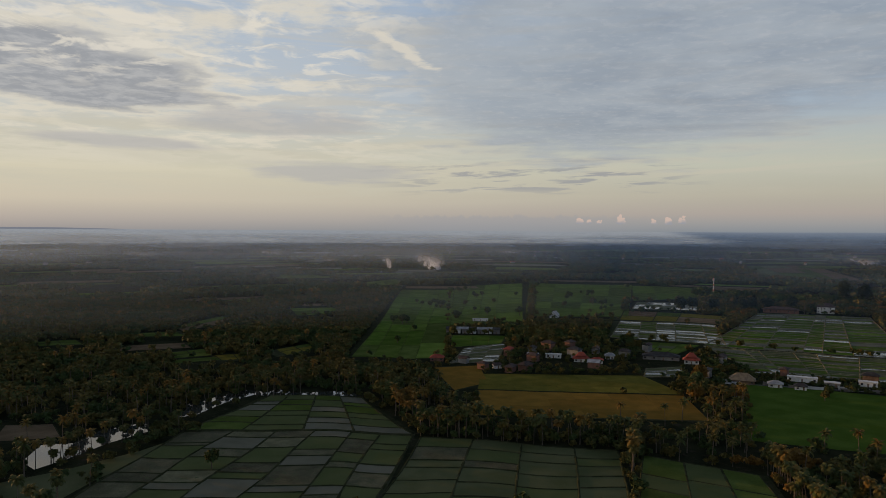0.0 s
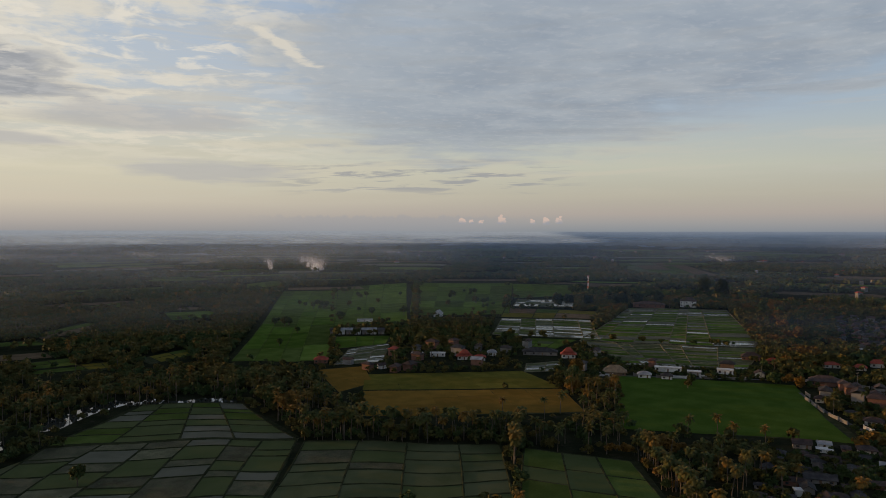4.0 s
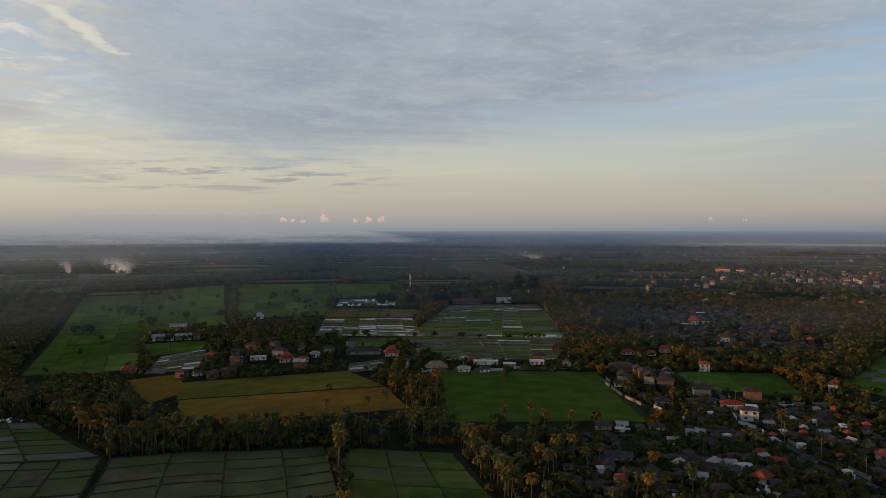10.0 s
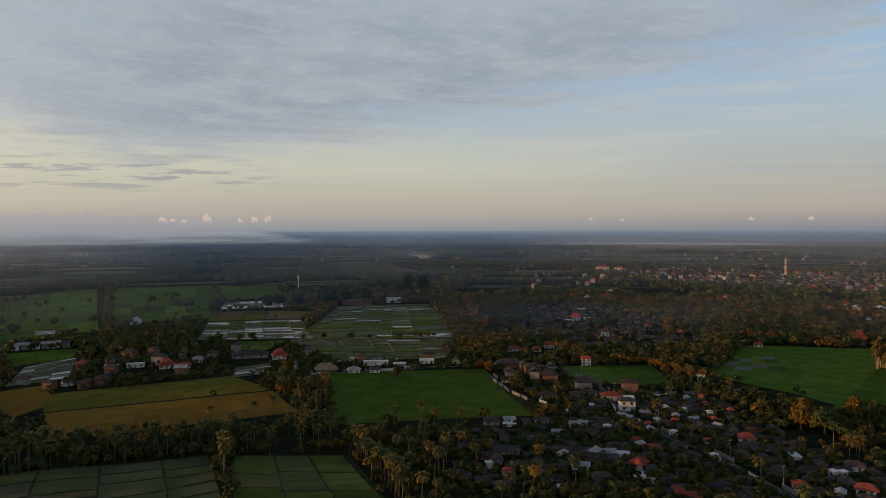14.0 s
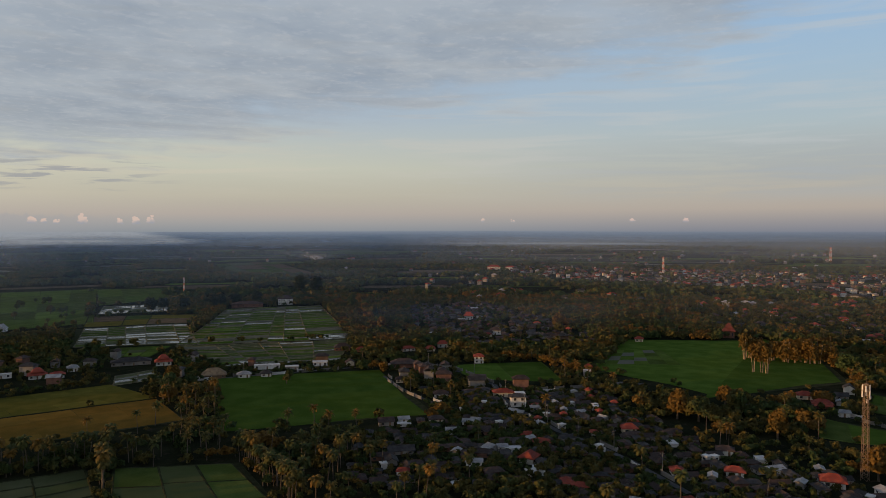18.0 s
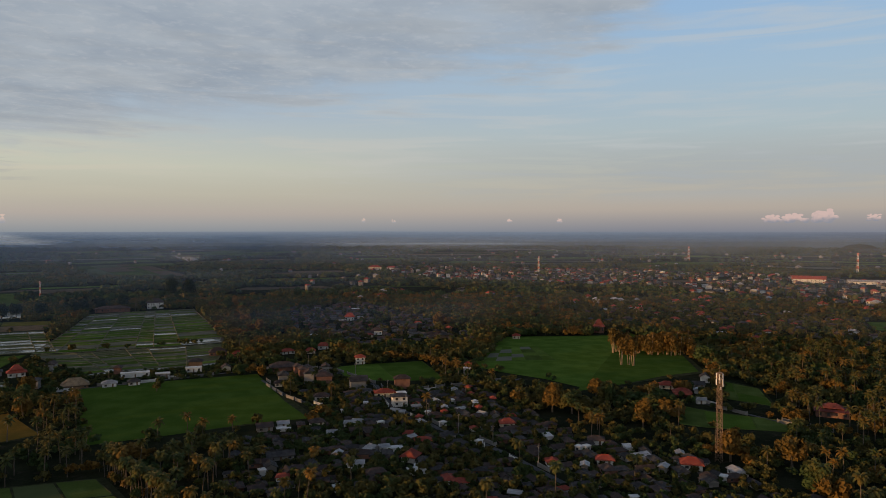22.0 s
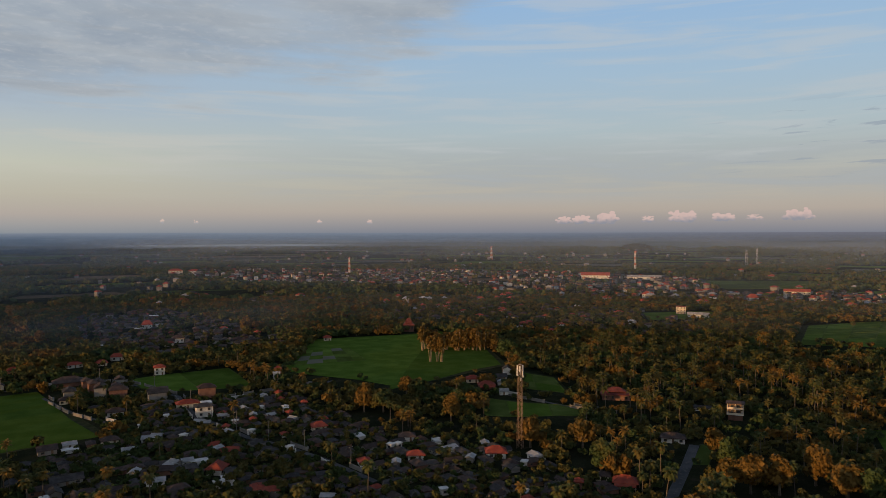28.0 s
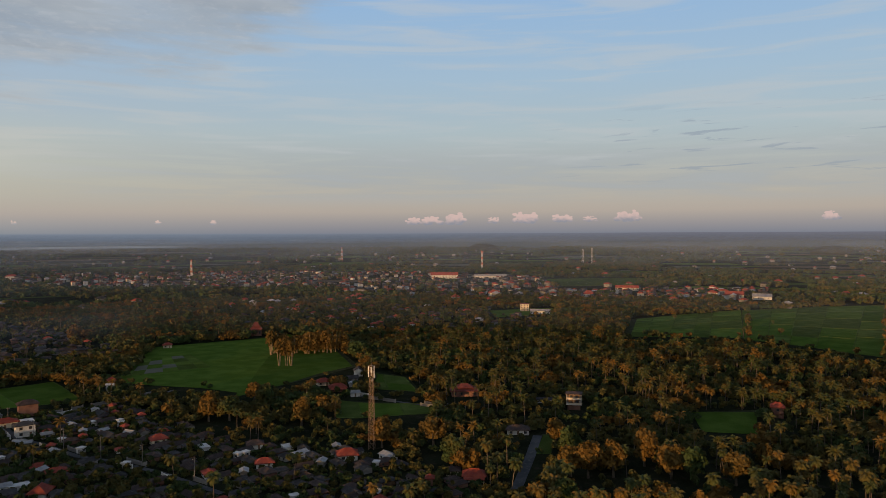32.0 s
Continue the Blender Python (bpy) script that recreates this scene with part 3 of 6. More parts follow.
def make_hill(az, d, wide, tall):
    v, f, n = [], [], 24
    for j in range(7):
        for i in range(n):
            a, r = 2 * math.pi * i / n, wide * math.cos(j / 6 * math.pi / 2)
            k = 1 + 0.12 * noise.noise(Vector((3 * math.cos(a), 3 * math.sin(a), j * 0.6)))
            v.append((r * k * math.cos(a), r * 0.6 * k * math.sin(a), tall * math.sin(j / 6 * math.pi / 2)))
    f = [(j * n + i, j * n + (i + 1) % n, (j + 1) * n + (i + 1) % n, (j + 1) * n + i) for j in range(6) for i in range(n)]
    ob = new("hill", fill("hill", v, f, SOIL, True))
    ob.matrix_basis = pose(d * math.sin(radians(az)), d * math.cos(radians(az)), 0, 0, 0, -az)
    tagged(ob, "low dark wooded hill on the far plain", "hill", kind="structure")


make_hill(80.2, 4100, 95, 40)
make_hill(105.5, 3600, 90, 38)


def make_haze(radius, alpha, top, colour, az0=-50.0, az1=125.0, name="haze", label="thin standing sheets that paint blue-grey haze over the plain"):
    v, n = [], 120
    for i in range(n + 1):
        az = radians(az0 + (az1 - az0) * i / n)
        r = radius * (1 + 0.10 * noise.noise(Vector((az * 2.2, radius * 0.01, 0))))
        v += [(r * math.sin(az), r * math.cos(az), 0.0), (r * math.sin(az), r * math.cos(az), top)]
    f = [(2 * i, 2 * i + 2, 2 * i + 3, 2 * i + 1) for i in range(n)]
    m = haze_material("painted_haze", colour, alpha, top, az0, az1)
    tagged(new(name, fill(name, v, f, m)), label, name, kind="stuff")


# Tinted see-through shells, denser outwards, paint the haze of distance over the plain.
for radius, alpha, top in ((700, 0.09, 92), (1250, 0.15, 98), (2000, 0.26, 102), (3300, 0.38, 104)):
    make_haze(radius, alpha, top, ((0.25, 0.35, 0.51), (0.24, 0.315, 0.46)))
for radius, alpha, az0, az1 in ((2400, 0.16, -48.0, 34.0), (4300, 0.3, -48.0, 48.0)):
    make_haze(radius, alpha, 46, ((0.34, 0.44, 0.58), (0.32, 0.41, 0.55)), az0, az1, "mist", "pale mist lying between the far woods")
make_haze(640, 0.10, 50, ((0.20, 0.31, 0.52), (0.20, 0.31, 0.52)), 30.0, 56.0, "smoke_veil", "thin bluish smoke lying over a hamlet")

# ---------------------------------------------------------------- fields
KEEP = []      # ground that trees leave free
FIELD_SEED = random.Random(5)


def quad_point(c, u, v):
    a = (c[0][0] + (c[1][0] - c[0][0]) * u, c[0][1] + (c[1][1] - c[0][1]) * u)
    b = (c[3][0] + (c[2][0] - c[3][0]) * u, c[3][1] + (c[2][1] - c[3][1]) * u)
    return (a[0] + (b[0] - a[0]) * v, a[1] + (b[1] - a[1]) * v)


def field(corners, nu, nv, mats, label, bund=0.45, height=0.12, jitter=0.25, category="rice field", name="rice_field", stripe=""):
    """A four-cornered field cut into nu by nv parcels with banks between them."""
    KEEP.append(corners)
    cx, cy = sum(p[0] for p in corners) / 4, sum(p[1] for p in corners) / 4
    local = [(p[0] - cx, p[1] - cy) for p in corners]
    root = new(name, fill("field_bed", [(*p, 0.03) for p in local], [(0, 1, 2, 3)], BUND))
    root.location = (cx, cy, 0)
    tagged(root, label, category, "fields on the plain")
    us = [(i + (FIELD_SEED.uniform(-jitter, jitter) if 0 < i < nu else 0)) / nu for i in range(nu + 1)]
    rows_v = [[(j + (FIELD_SEED.uniform(-jitter, jitter) if 0 < j < nv else 0)) / nv for j in range(nv + 1)] for _ in range(nu)]
    stripes = [FIELD_SEED.choice(mats) for _ in range(max(nu, nv))]
    shape = Shape()
    slim = 0.4 if bund < 0.15 else 1.0

    side_bank = PALE_BUND if PADDY_BARE in mats else MEADOW_DULL if MEADOW_LIT in mats or MEADOW in mats else BUND

    def spot(u, v):
        x, y = quad_point(local, u, v)
        wx, wy = x + cx, y + cy
        reach = 0.019 * math.hypot(wx, wy)
        size = 0.085 * math.hypot(wx, wy) + 4.0
        return (x + reach * noise.noise(Vector((wx / size, wy / size, 1.7))), y + reach * noise.noise(Vector((wx / size, wy / size, 8.3))))

    def bank(p, q, w):
        w = w * slim
        for k in range(3):
            a = (p[0] + (q[0] - p[0]) * k / 3, p[1] + (q[1] - p[1]) * k / 3)
            b = (p[0] + (q[0] - p[0]) * (k + 1) / 3, p[1] + (q[1] - p[1]) * (k + 1) / 3)
            ridge(spot(*a), spot(*b), w * FIELD_SEED.uniform(0.75, 1.3))

    def ridge(p, q, w):
        d = Vector((q[0] - p[0], q[1] - p[1], 0))
        s = Vector((-d.y, d.x, 0)).normalized()
        p, q = Vector((*p, 0.03)), Vector((*q, 0.03))
        top = Vector((0, 0, bund))
        shape.add([p - s * w, p - s * w * 0.4 + top, p + s * w * 0.4 + top, p + s * w, q - s * w, q - s * w * 0.4 + top, q + s * w * 0.4 + top, q + s * w],
                  [(0, 1, 5, 4), (1, 2, 6, 5), (2, 3, 7, 6), (0, 3, 2, 1), (4, 5, 6, 7)])
    for i in range(nu):
        for j in range(nv):
            u0, u1, v0, v1 = us[i], us[i + 1], rows_v[i][j], rows_v[i][j + 1]
            third, steps = (u1 - u0) / 3, (0, 1, 2)
            side = (v1 - v0) / 3
            ring = [spot(u0 + third * k, v0) for k in steps] + [spot(u1, v0 + side * k) for k in steps]
            ring += [spot(u1 - third * k, v1) for k in steps] + [spot(u0, v1 - side * k) for k in steps]
            z = height + FIELD_SEED.uniform(0, 0.08)
            k = i if stripe == "u" else j
            mat = stripes[k % len(stripes)] if stripe and FIELD_SEED.random() < 0.6 else FIELD_SEED.choice(mats)
            part("parcel", fill("parcel", [(*p, z) for p in ring], [tuple(range(12))], mat), root)
            if nu * nv > 1:
                w = FIELD_SEED.uniform(0.4, 0.75)
                bank((u0, v1), (u1, v1), w)
                bank((u1, v0), (u1, v1), w)
                if j == 0:
                    bank((u0, 0), (u1, 0), w)
                if i == 0:
                    bank((0, v0), (0, v1), w)
    if shape.v:
        part("bank", shape.mesh("bank", side_bank), root, "low grassy mud banks")
    return root


# flooded paddies below the drone
field([(-125, 352), (-13, 351), (-24, 253), (-138, 252)], 6, 7, [PADDY_MUD, PADDY_MID, PADDY_MUD, PADDY_MID, PADDY_PALE], "flooded rice terraces with dark mud banks", jitter=0.38)
field([(-108, 427), (-48, 425), (-13, 353), (-125, 354)], 4, 6, [MEADOW_DULL, PADDY_MID, PADDY_MID, PADDY_PALE], "rice terraces turning green beside a stream")
field([(-9, 347), (81, 324), (69, 254), (-23, 253)], 4, 6, [PADDY_WET, PADDY_MID, PADDY_WET, PADDY_MUD], "flooded rice plots mirroring a row of palms")
field([(89, 317), (134, 292), (121, 223), (70, 251)], 3, 3, [MEADOW_DULL, PADDY_MID, MEADOW_DULL], "dark green rice plots beside coconut palms", 0.3)
# ripening rice
field([(-5, 526), (28, 529), (30, 470), (10, 449)], 2, 3, [RIPE], "ripe orange rice plot at the village edge", 0.1)
field([(27, 498), (135, 495), (147, 437), (23, 450)], 5, 3, [RIPENING], "ripening yellow-green rice field", 0.1)
field([(22, 447), (146, 434), (143, 376), (21, 386)], 6, 3, [RIPE], "ripe golden rice field behind a row of palms", 0.1)
# bright young rice
field([(202, 474), (300, 421), (252, 301), (151, 342)], 1, 1, [MEADOW], "smooth bright green field of young rice", 0.2)
field([(-72, 1212), (11, 1217), (2, 567), (-76, 564)], 4, 9, [MEADOW_LIT, MEADOW_LIT, MEADOW, MEADOW_DULL], "bright green rice fields in front of the woods", 0.5)
field([(13, 1217), (50, 1294), (11, 758), (4, 699)], 1, 3, [MEADOW_LIT, MEADOW_DULL], "green strip dotted with small trees", 0.4)
field([(52, 1295), (165, 1358), (94, 780), (12, 758)], 3, 6, [MEADOW_LIT, MEADOW_LIT, MEADOW_DULL], "bright green rice fields with scattered trees", 0.5)
field([(6, 684), (62, 675), (53, 628), (8, 617)], 3, 2, [MEADOW_LIT, MEADOW], "green field before a row of houses", 0.4)
field([(180, 1374), (344, 1343), (211, 847), (106, 842)], 4, 6, [MEADOW_LIT, MEADOW_DULL, MEADOW_LIT], "green fields dotted with small trees", 0.5)
field([(342, 1329), (442, 1271), (380, 1067), (271, 1044)], 3, 2, [MEADOW_DULL, MEADOW_LIT], "green fields below the lattice mast", 0.5)
# pale flooded strips in the middle distance
field([(271, 1020), (356, 994), (321, 906), (240, 933)], 5, 3, [PADDY_BARE, PADDY_BARE, PADDY_WET], "pale flooded rice strips", 0.5)
field([(222, 912), (337, 850), (299, 776), (193, 815)], 3, 2, [STUBBLE, RIPENING, MEADOW_DULL], "brown stubble field between flooded plots", 0.4)
field([(192, 804), (292, 768), (249, 629), (155, 679)], 5, 11, [PADDY_BARE, PADDY_BARE, MEADOW_DULL, PADDY_WET, MEADOW_DULL], "pale flooded rice strips with narrow banks", 0.5, jitter=0.35, stripe="v")
field([(182, 649), (224, 626), (191, 586), (167, 606)], 3, 3, [MEADOW_LIT, PADDY_WET, MEADOW_DULL], "green seed plots behind the village", 0.4)
field([(391, 884), (508, 847), (368, 565), (231, 630)], 6, 24, [MEADOW_LIT, MEADOW_DULL, MEADOW_LIT, MEADOW_LIT, MEADOW, PADDY_PALE, PADDY_BARE], "green rice terraces with thin wet strips", 0.5, jitter=0.42, stripe="v")
field([(228, 624), (364, 559), (298, 474), (225, 508)], 6, 12, [PADDY_BARE, PADDY_WET, MEADOW_LIT, PADDY_PALE, MEADOW_DULL], "rice terraces striped with pale water", 0.5, jitter=0.42, stripe="v")
field([(19, 608), (58, 631), (42, 543), (7, 542)], 3, 8, [PADDY_BARE, PADDY_BARE, PADDY_WET], "pale flooded seed beds beside the village", 0.5)
field([(146, 522), (177, 527), (164, 492), (136, 491)], 2, 4, [PADDY_BARE, PADDY_WET], "flooded beds before a dark hall", 0.4)
# village greens and the field with the grove
field([(355, 399), (414, 370), (373, 310), (327, 355)], 2, 1, [MEADOW], "small bright green rice field among houses", 0.2)
field([(561, 390), (647, 309), (412, 224), (426, 323)], 1, 1, [MEADOW], "wide bright green rice field below the grove", 0.25)
field([(659, 315), (588, 231), (511, 183), (400, 223)], 1, 1, [MEADOW], "wide bright green rice field below the grove", 0.2)
field([(505, 359), (529, 336), (484, 291), (443, 331)], 6, 4, [MEADOW, MEADOW_LIT, MEADOW_LIT, MEADOW_DULL, PADDY_PALE], "pale half-drained plots in the green field", 0.3, height=0.3)
field([(493, 165), (480, 136), (437, 116), (443, 147)], 2, 2, [MEADOW_DULL, MEADOW], "green plot behind the radio tower", 0.3)
field([(402, 158), (405, 102), (384, 95), (365, 140)], 3, 1, [MEADOW_DULL, MEADOW], "grassy plot beside the radio tower", 0.3)
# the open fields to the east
field([(854, -25), (975, -172), (721, -128), (710, -14)], 5, 4, [MEADOW_LIT, MEADOW_DULL, MEADOW_LIT], "green rice fields behind the coconut groves", 0.4)
field([(975, -174), (1078, -366), (627, -213), (717, -128)], 5, 5, [MEADOW_LIT, MEADOW_DULL, MEADOW], "green rice fields behind the coconut groves", 0.4)
field([(418, -48), (430, -81), (382, -73), (378, -47)], 1, 1, [MEADOW], "small green clearing among coconut palms", 0.3)
field([(356, 32), (359, 26), (326, 25), (324, 33)], 1, 1, [MEADOW_DULL], "small green plot beside a lane", 0.3)
field([(1568, 157), (1618, -70), (1394, -45), (1364, 84)], 3, 2, [MEADOW_LIT, MEADOW_DULL], "long green field beyond the town", 0.4)
field([(915, 153), (962, 76), (897, 62), (843, 132)], 2, 1, [MEADOW_DULL, MEADOW_LIT], "green strip among the eastern houses", 0.4)
field([(905, 2162), (1126, 2197), (896, 1507), (744, 1646)], 4, 3, [STUBBLE, MEADOW_DULL, PADDY_MID], "pale dry fields far off in the haze", 0.4)
field([(-225, 363), (-198, 364), (-182, 341), (-214, 336)], 1, 1, [STUBBLE], "brownish grass clearing by the pond", 0.3)
# clearings in the western woods
field([(-274, 741), (-260, 826), (-225, 795), (-254, 708)], 2, 2, [MEADOW_DULL, STUBBLE], "dull green terraced clearing in the dark woods", 0.3, name="clearing", category="clearing")
field([(-292, 687), (-258, 704), (-239, 674), (-278, 666)], 2, 2, [MEADOW_DULL], "dull green terraced clearing in the dark woods", 0.3, name="clearing", category="clearing")
field([(-201, 900), (-141, 923), (-124, 854), (-176, 829)], 2, 2, [MEADOW_LIT, MEADOW_DULL], "dull green terraced clearing in the dark woods", 0.3, name="clearing", category="clearing")
field([(-183, 566), (-162, 572), (-153, 547), (-171, 542)], 2, 2, [RIPENING], "dull green terraced clearing in the dark woods", 0.3, name="clearing", category="clearing")
field([(-359, 629), (-327, 643), (-309, 618), (-341, 605)], 2, 2, [MEADOW_DULL], "dull green terraced clearing in the dark woods", 0.3, name="clearing", category="clearing")
field([(-315, 1002), (-284, 1046), (-264, 989), (-297, 957)], 2, 2, [MEADOW_DULL], "dull green terraced clearing in the dark woods", 0.3, name="clearing", category="clearing")
field([(-146, 588), (-120, 625), (-106, 601), (-130, 562)], 2, 2, [MEADOW_DULL, RIPENING], "dull green terraced clearing in the dark woods", 0.3, name="clearing", category="clearing")
field([(-222, 581), (-200, 598), (-184, 566), (-208, 555)], 2, 2, [MEADOW_DULL], "dull green terraced clearing in the dark woods", 0.3, name="clearing", category="clearing")
field([(-156, 1378), (-98, 1480), (-76, 1340), (-144, 1268)], 2, 2, [MEADOW_DULL], "dull green terraced clearing in the dark woods", 0.3, name="clearing", category="clearing")
field([(-911, 1741), (-815, 1802), (-745, 1661), (-821, 1568)], 2, 2, [STUBBLE, MEADOW_DULL], "dull green terraced clearing in the dark woods", 0.3, name="clearing", category="clearing")

# clearings in the western woods, longer than deep, and pale plots out on the plain
glade = random.Random(33)


def plot(az, d, wide, deep, mat, label, name="clearing"):
    a = radians(az)
    s, c = math.sin(a), math.cos(a)
    pts = []
    for u, w in ((-1, -1), (1, -0.8), (0.9, 1), (-0.8, 0.9)):
        t, r = u * wide / 2 * glade.uniform(0.8, 1.2), d + w * deep / 2 * glade.uniform(0.7, 1.2)
        pts.append((r * s + t * c, r * c - t * s))
    field(pts, 1, 1, [mat], label, 0.3, category="clearing", name=name)


for _ in range(14):
    dist = glade.uniform(560, 1900)
    plot(glade.uniform(-33, -6), dist, glade.uniform(40, 130) * dist / 900, glade.uniform(14, 40) * dist / 800, glade.choice((MEADOW_DULL, MEADOW_DULL, MEADOW, STUBBLE)), "dull green clearing in the dark woods")
for _ in range(230):
    dist, way = glade.uniform(1250, 4300), glade.uniform(-30, 108)
    if 42 < way < 84 and 1150 < dist < 2250 and glade.random() < 0.75:
        continue
    plot(way, dist, glade.uniform(90, 380) * dist / 2500, glade.uniform(40, 150) * dist / 2500, glade.choice((MEADOW_DULL, STUBBLE, MEADOW_LIT, PADDY_PALE, MEADOW_DULL)), "pale field far off on the hazy plain", "far_field")


def pond(corners, label):
    cx, cy = sum(p[0] for p in corners) / len(corners), sum(p[1] for p in corners) / len(corners)
    ob = new("pond", fill("pond", [(p[0] - cx, p[1] - cy, 0.06) for p in corners], [tuple(range(len(corners)))], WATER))
    ob.location = (cx, cy, 0)
    return tagged(ob, label, "pond")


WATERS = [[(-180, 305), (-185, 329), (-172, 332), (-169, 354), (-153, 369), (-145, 352), (-156, 332), (-161, 313), (-169, 295)],
          [(-140, 380), (-145, 408), (-132, 431), (-125, 446), (-109, 440), (-125, 414), (-133, 383)],
          [(-114, 432), (-103, 447), (-89, 438), (-64, 444), (-51, 435), (-52, 428), (-89, 427)],
          [(-174, 279), (-157, 294), (-136, 321), (-124, 346), (-125, 327), (-138, 283), (-142, 254), (-158, 254)]]
for w in WATERS[:3]:
    pond(w, "still water between palms reflecting the pale sky")
# Dark palm reflection put into the colour: dull paddy material instead of open water.
pond(WATERS[3], "shallow water beside the rice terraces, dark palm reflection put into its colour").data.materials[0] = PADDY_WET

ROADS = [[(294, 283), (289, 264), (276, 233), (273, 211), (264, 182), (248, 145)], [(291, 403), (273, 353), (266, 312)], [(418, 155), (403, 109), (395, 79)],
         [(276, 35), (319, 34), (353, 34)], [(332, 302), (372, 284), (407, 271)], [(180, 476), (249, 455), (329, 432), (344, 393), (329, 332), (294, 283)]]
ROAD_HALF = [1.4, 1.0, 1.1, 2.2, 1.7, 1.3]


def road(line, half, label):
    v, f = [], []
    for i, p in enumerate(line):
        a, b = line[max(0, i - 1)], line[min(len(line) - 1, i + 1)]
        s = Vector((a[1] - b[1], b[0] - a[0])).normalized() * half
        v += [(p[0] - s.x, p[1] - s.y, 0.0), (p[0] - s.x, p[1] - s.y, 0.16), (p[0] + s.x, p[1] + s.y, 0.16), (p[0] + s.x, p[1] + s.y, 0.0)]
    for i in range(len(line) - 1):
        a, b = 4 * i, 4 * i + 4
        f += [(a + k, b + k, b + k + 1, a + k + 1) for k in range(3)]
    tagged(new("road", fill("road", v, f, ROAD)), label, "road", kind="structure")


for line, half in zip(ROADS, ROAD_HALF):
    road(line, half, "narrow grey village road with dusty edges")

# ---------------------------------------------------------------- houses
VILLAGES = {
    "middle": ([(-8, 541), (63, 627), (200, 602), (313, 499), (309, 454), (289, 439), (185, 466), (135, 501), (38, 500)], 18),
    "near": ([(150, 236), (199, 292), (269, 294), (299, 324), (333, 322), (363, 278), (338, 224), (304, 170), (311, 120), (286, 45), (237, 56), (199, 195)], 300),
    "edge": ([(261, 305), (309, 417), (344, 433), (334, 353), (299, 303)], 11),
    "grey": ([(579, 750), (687, 722), (631, 566), (562, 437), (510, 390), (428, 449), (441, 555)], 190),
    "town": ([(1468, 1421), (1641, 1040), (1708, 905), (1735, 531), (1649, 256), (1586, 134), (1098, 92), (1070, 200), (1101, 320), (1197, 471), (1145, 665), (1173, 879), (1140, 1103)], 760),
    "behind_grove": ([(854, 521), (938, 336), (958, 100), (704, 73), (686, 210), (707, 386)], 90),
    "east": ([(1167, 197), (1304, -51), (1300, -263), (1137, -231), (1088, 64)], 120),
}
HOUSE_SPOTS = []
SHOWN = []      # houses that stand clear of trees on the drone's side
PROTOS = []


def house(w, d, h, roof, roof_mat, wall_mat, label, floors=1, rise=None, porch=False, location=None, turn=0.0, category="house", name="house", group=""):
    root = new(name)
    rise = rise or d * 0.36
    if location and math.hypot(*location) < 690:
        w, d, h, rise = w * 0.76, d * 0.76, h * (0.66 if floors == 1 else 0.80), rise * 0.68
    wall = part("wall", Shape().box(-w / 2, -d / 2, 0, w / 2, d / 2, h).mesh("wall", wall_mat), root)
    s = Shape()
    if roof == "hip":
        s.hip(w, d, h, rise, 0.8)
    elif roof == "pyramid":
        s.hip(w, d, h, rise, 0.8, ridge=0.04)
    elif roof == "two_tier":
        s.hip(w, d, h, rise * 0.55, 1.1, ridge=0.6)
        s.hip(w * 0.62, d * 0.62, h + rise * 0.45, rise * 0.75, 0.6, ridge=0.4)
    elif roof == "flat":
        s.box(-w / 2 - 0.25, -d / 2 - 0.25, h, w / 2 + 0.25, d / 2 + 0.25, h + 0.35)
    else:
        s.gable(w, d, h, rise, 0.6)
        for x in (-w / 2, w / 2 - 0.2):
            g = Shape().add([(x, -d / 2, h), (x + 0.2, -d / 2, h), (x + 0.2, d / 2, h), (x, d / 2, h), (x, 0, h + rise * 0.92), (x + 0.2, 0, h + rise * 0.92)],
                  [(0, 3, 4), (1, 5, 2), (0, 1, 2, 3), (0, 4, 5, 1), (2, 5, 4, 3)])
            part("gable", g.mesh("gable", wall_mat), root)
    part("roof", s.mesh("roof", roof_mat), root)
    if roof in ("hip", "gable"):
        r = w / 2 * 0.45 if roof == "hip" else w / 2 + 0.6
        top = h + rise + (0.0 if roof == "hip" else 0.2)
        part("ridge", Shape().box(-r, -0.18, top - 0.1, r, 0.18, top + 0.14).mesh("ridge", roof_mat), root)
    fh = h / floors
    for k in range(floors):
        n = max(1, int(w / 3.2))
        for i in range(n):
            x = -w / 2 + w * (i + 0.5) / n
            for side in (-1, 1):
                if k == 0 and i == n // 2 and side < 0:
                    part("door", Shape().box(x - 0.5, side * d / 2 - 0.05, 0, x + 0.5, side * d / 2 + 0.05, 2.1).mesh("door", WOOD), root)
                    continue
                if n > 4 and i % 2:
                    continue
                z0, z1, f = k * fh + fh * 0.35, k * fh + fh * 0.78, side * d / 2
                pane = part("window", Shape().box(x - 0.6, f - 0.06, z0, x + 0.6, f + 0.06, z1).mesh("window", GLASS), root)
                if location and math.hypot(*location) < 690:
                    rim = Shape().box(x - 0.72, f - 0.09, z0 - 0.12, x + 0.72, f + 0.09, z0).box(x - 0.72, f - 0.09, z1, x + 0.72, f + 0.09, z1 + 0.1)
                    rim.box(x - 0.72, f - 0.09, z0, x - 0.6, f + 0.09, z1).box(x + 0.6, f - 0.09, z0, x + 0.72, f + 0.09, z1)
                    part("window_frame", rim.mesh("window_frame", WOOD), pane, "dark wooden window frame")
    if floors > 1:
        part("balcony", Shape().box(-w / 2, -d / 2 - 1.1, fh - 0.15, w / 2, -d / 2 - 0.002, fh).box(-w / 2, -d / 2 - 1.1, fh, w / 2, -d / 2 - 1.0, fh + 0.9).mesh("balcony", wall_mat), root)
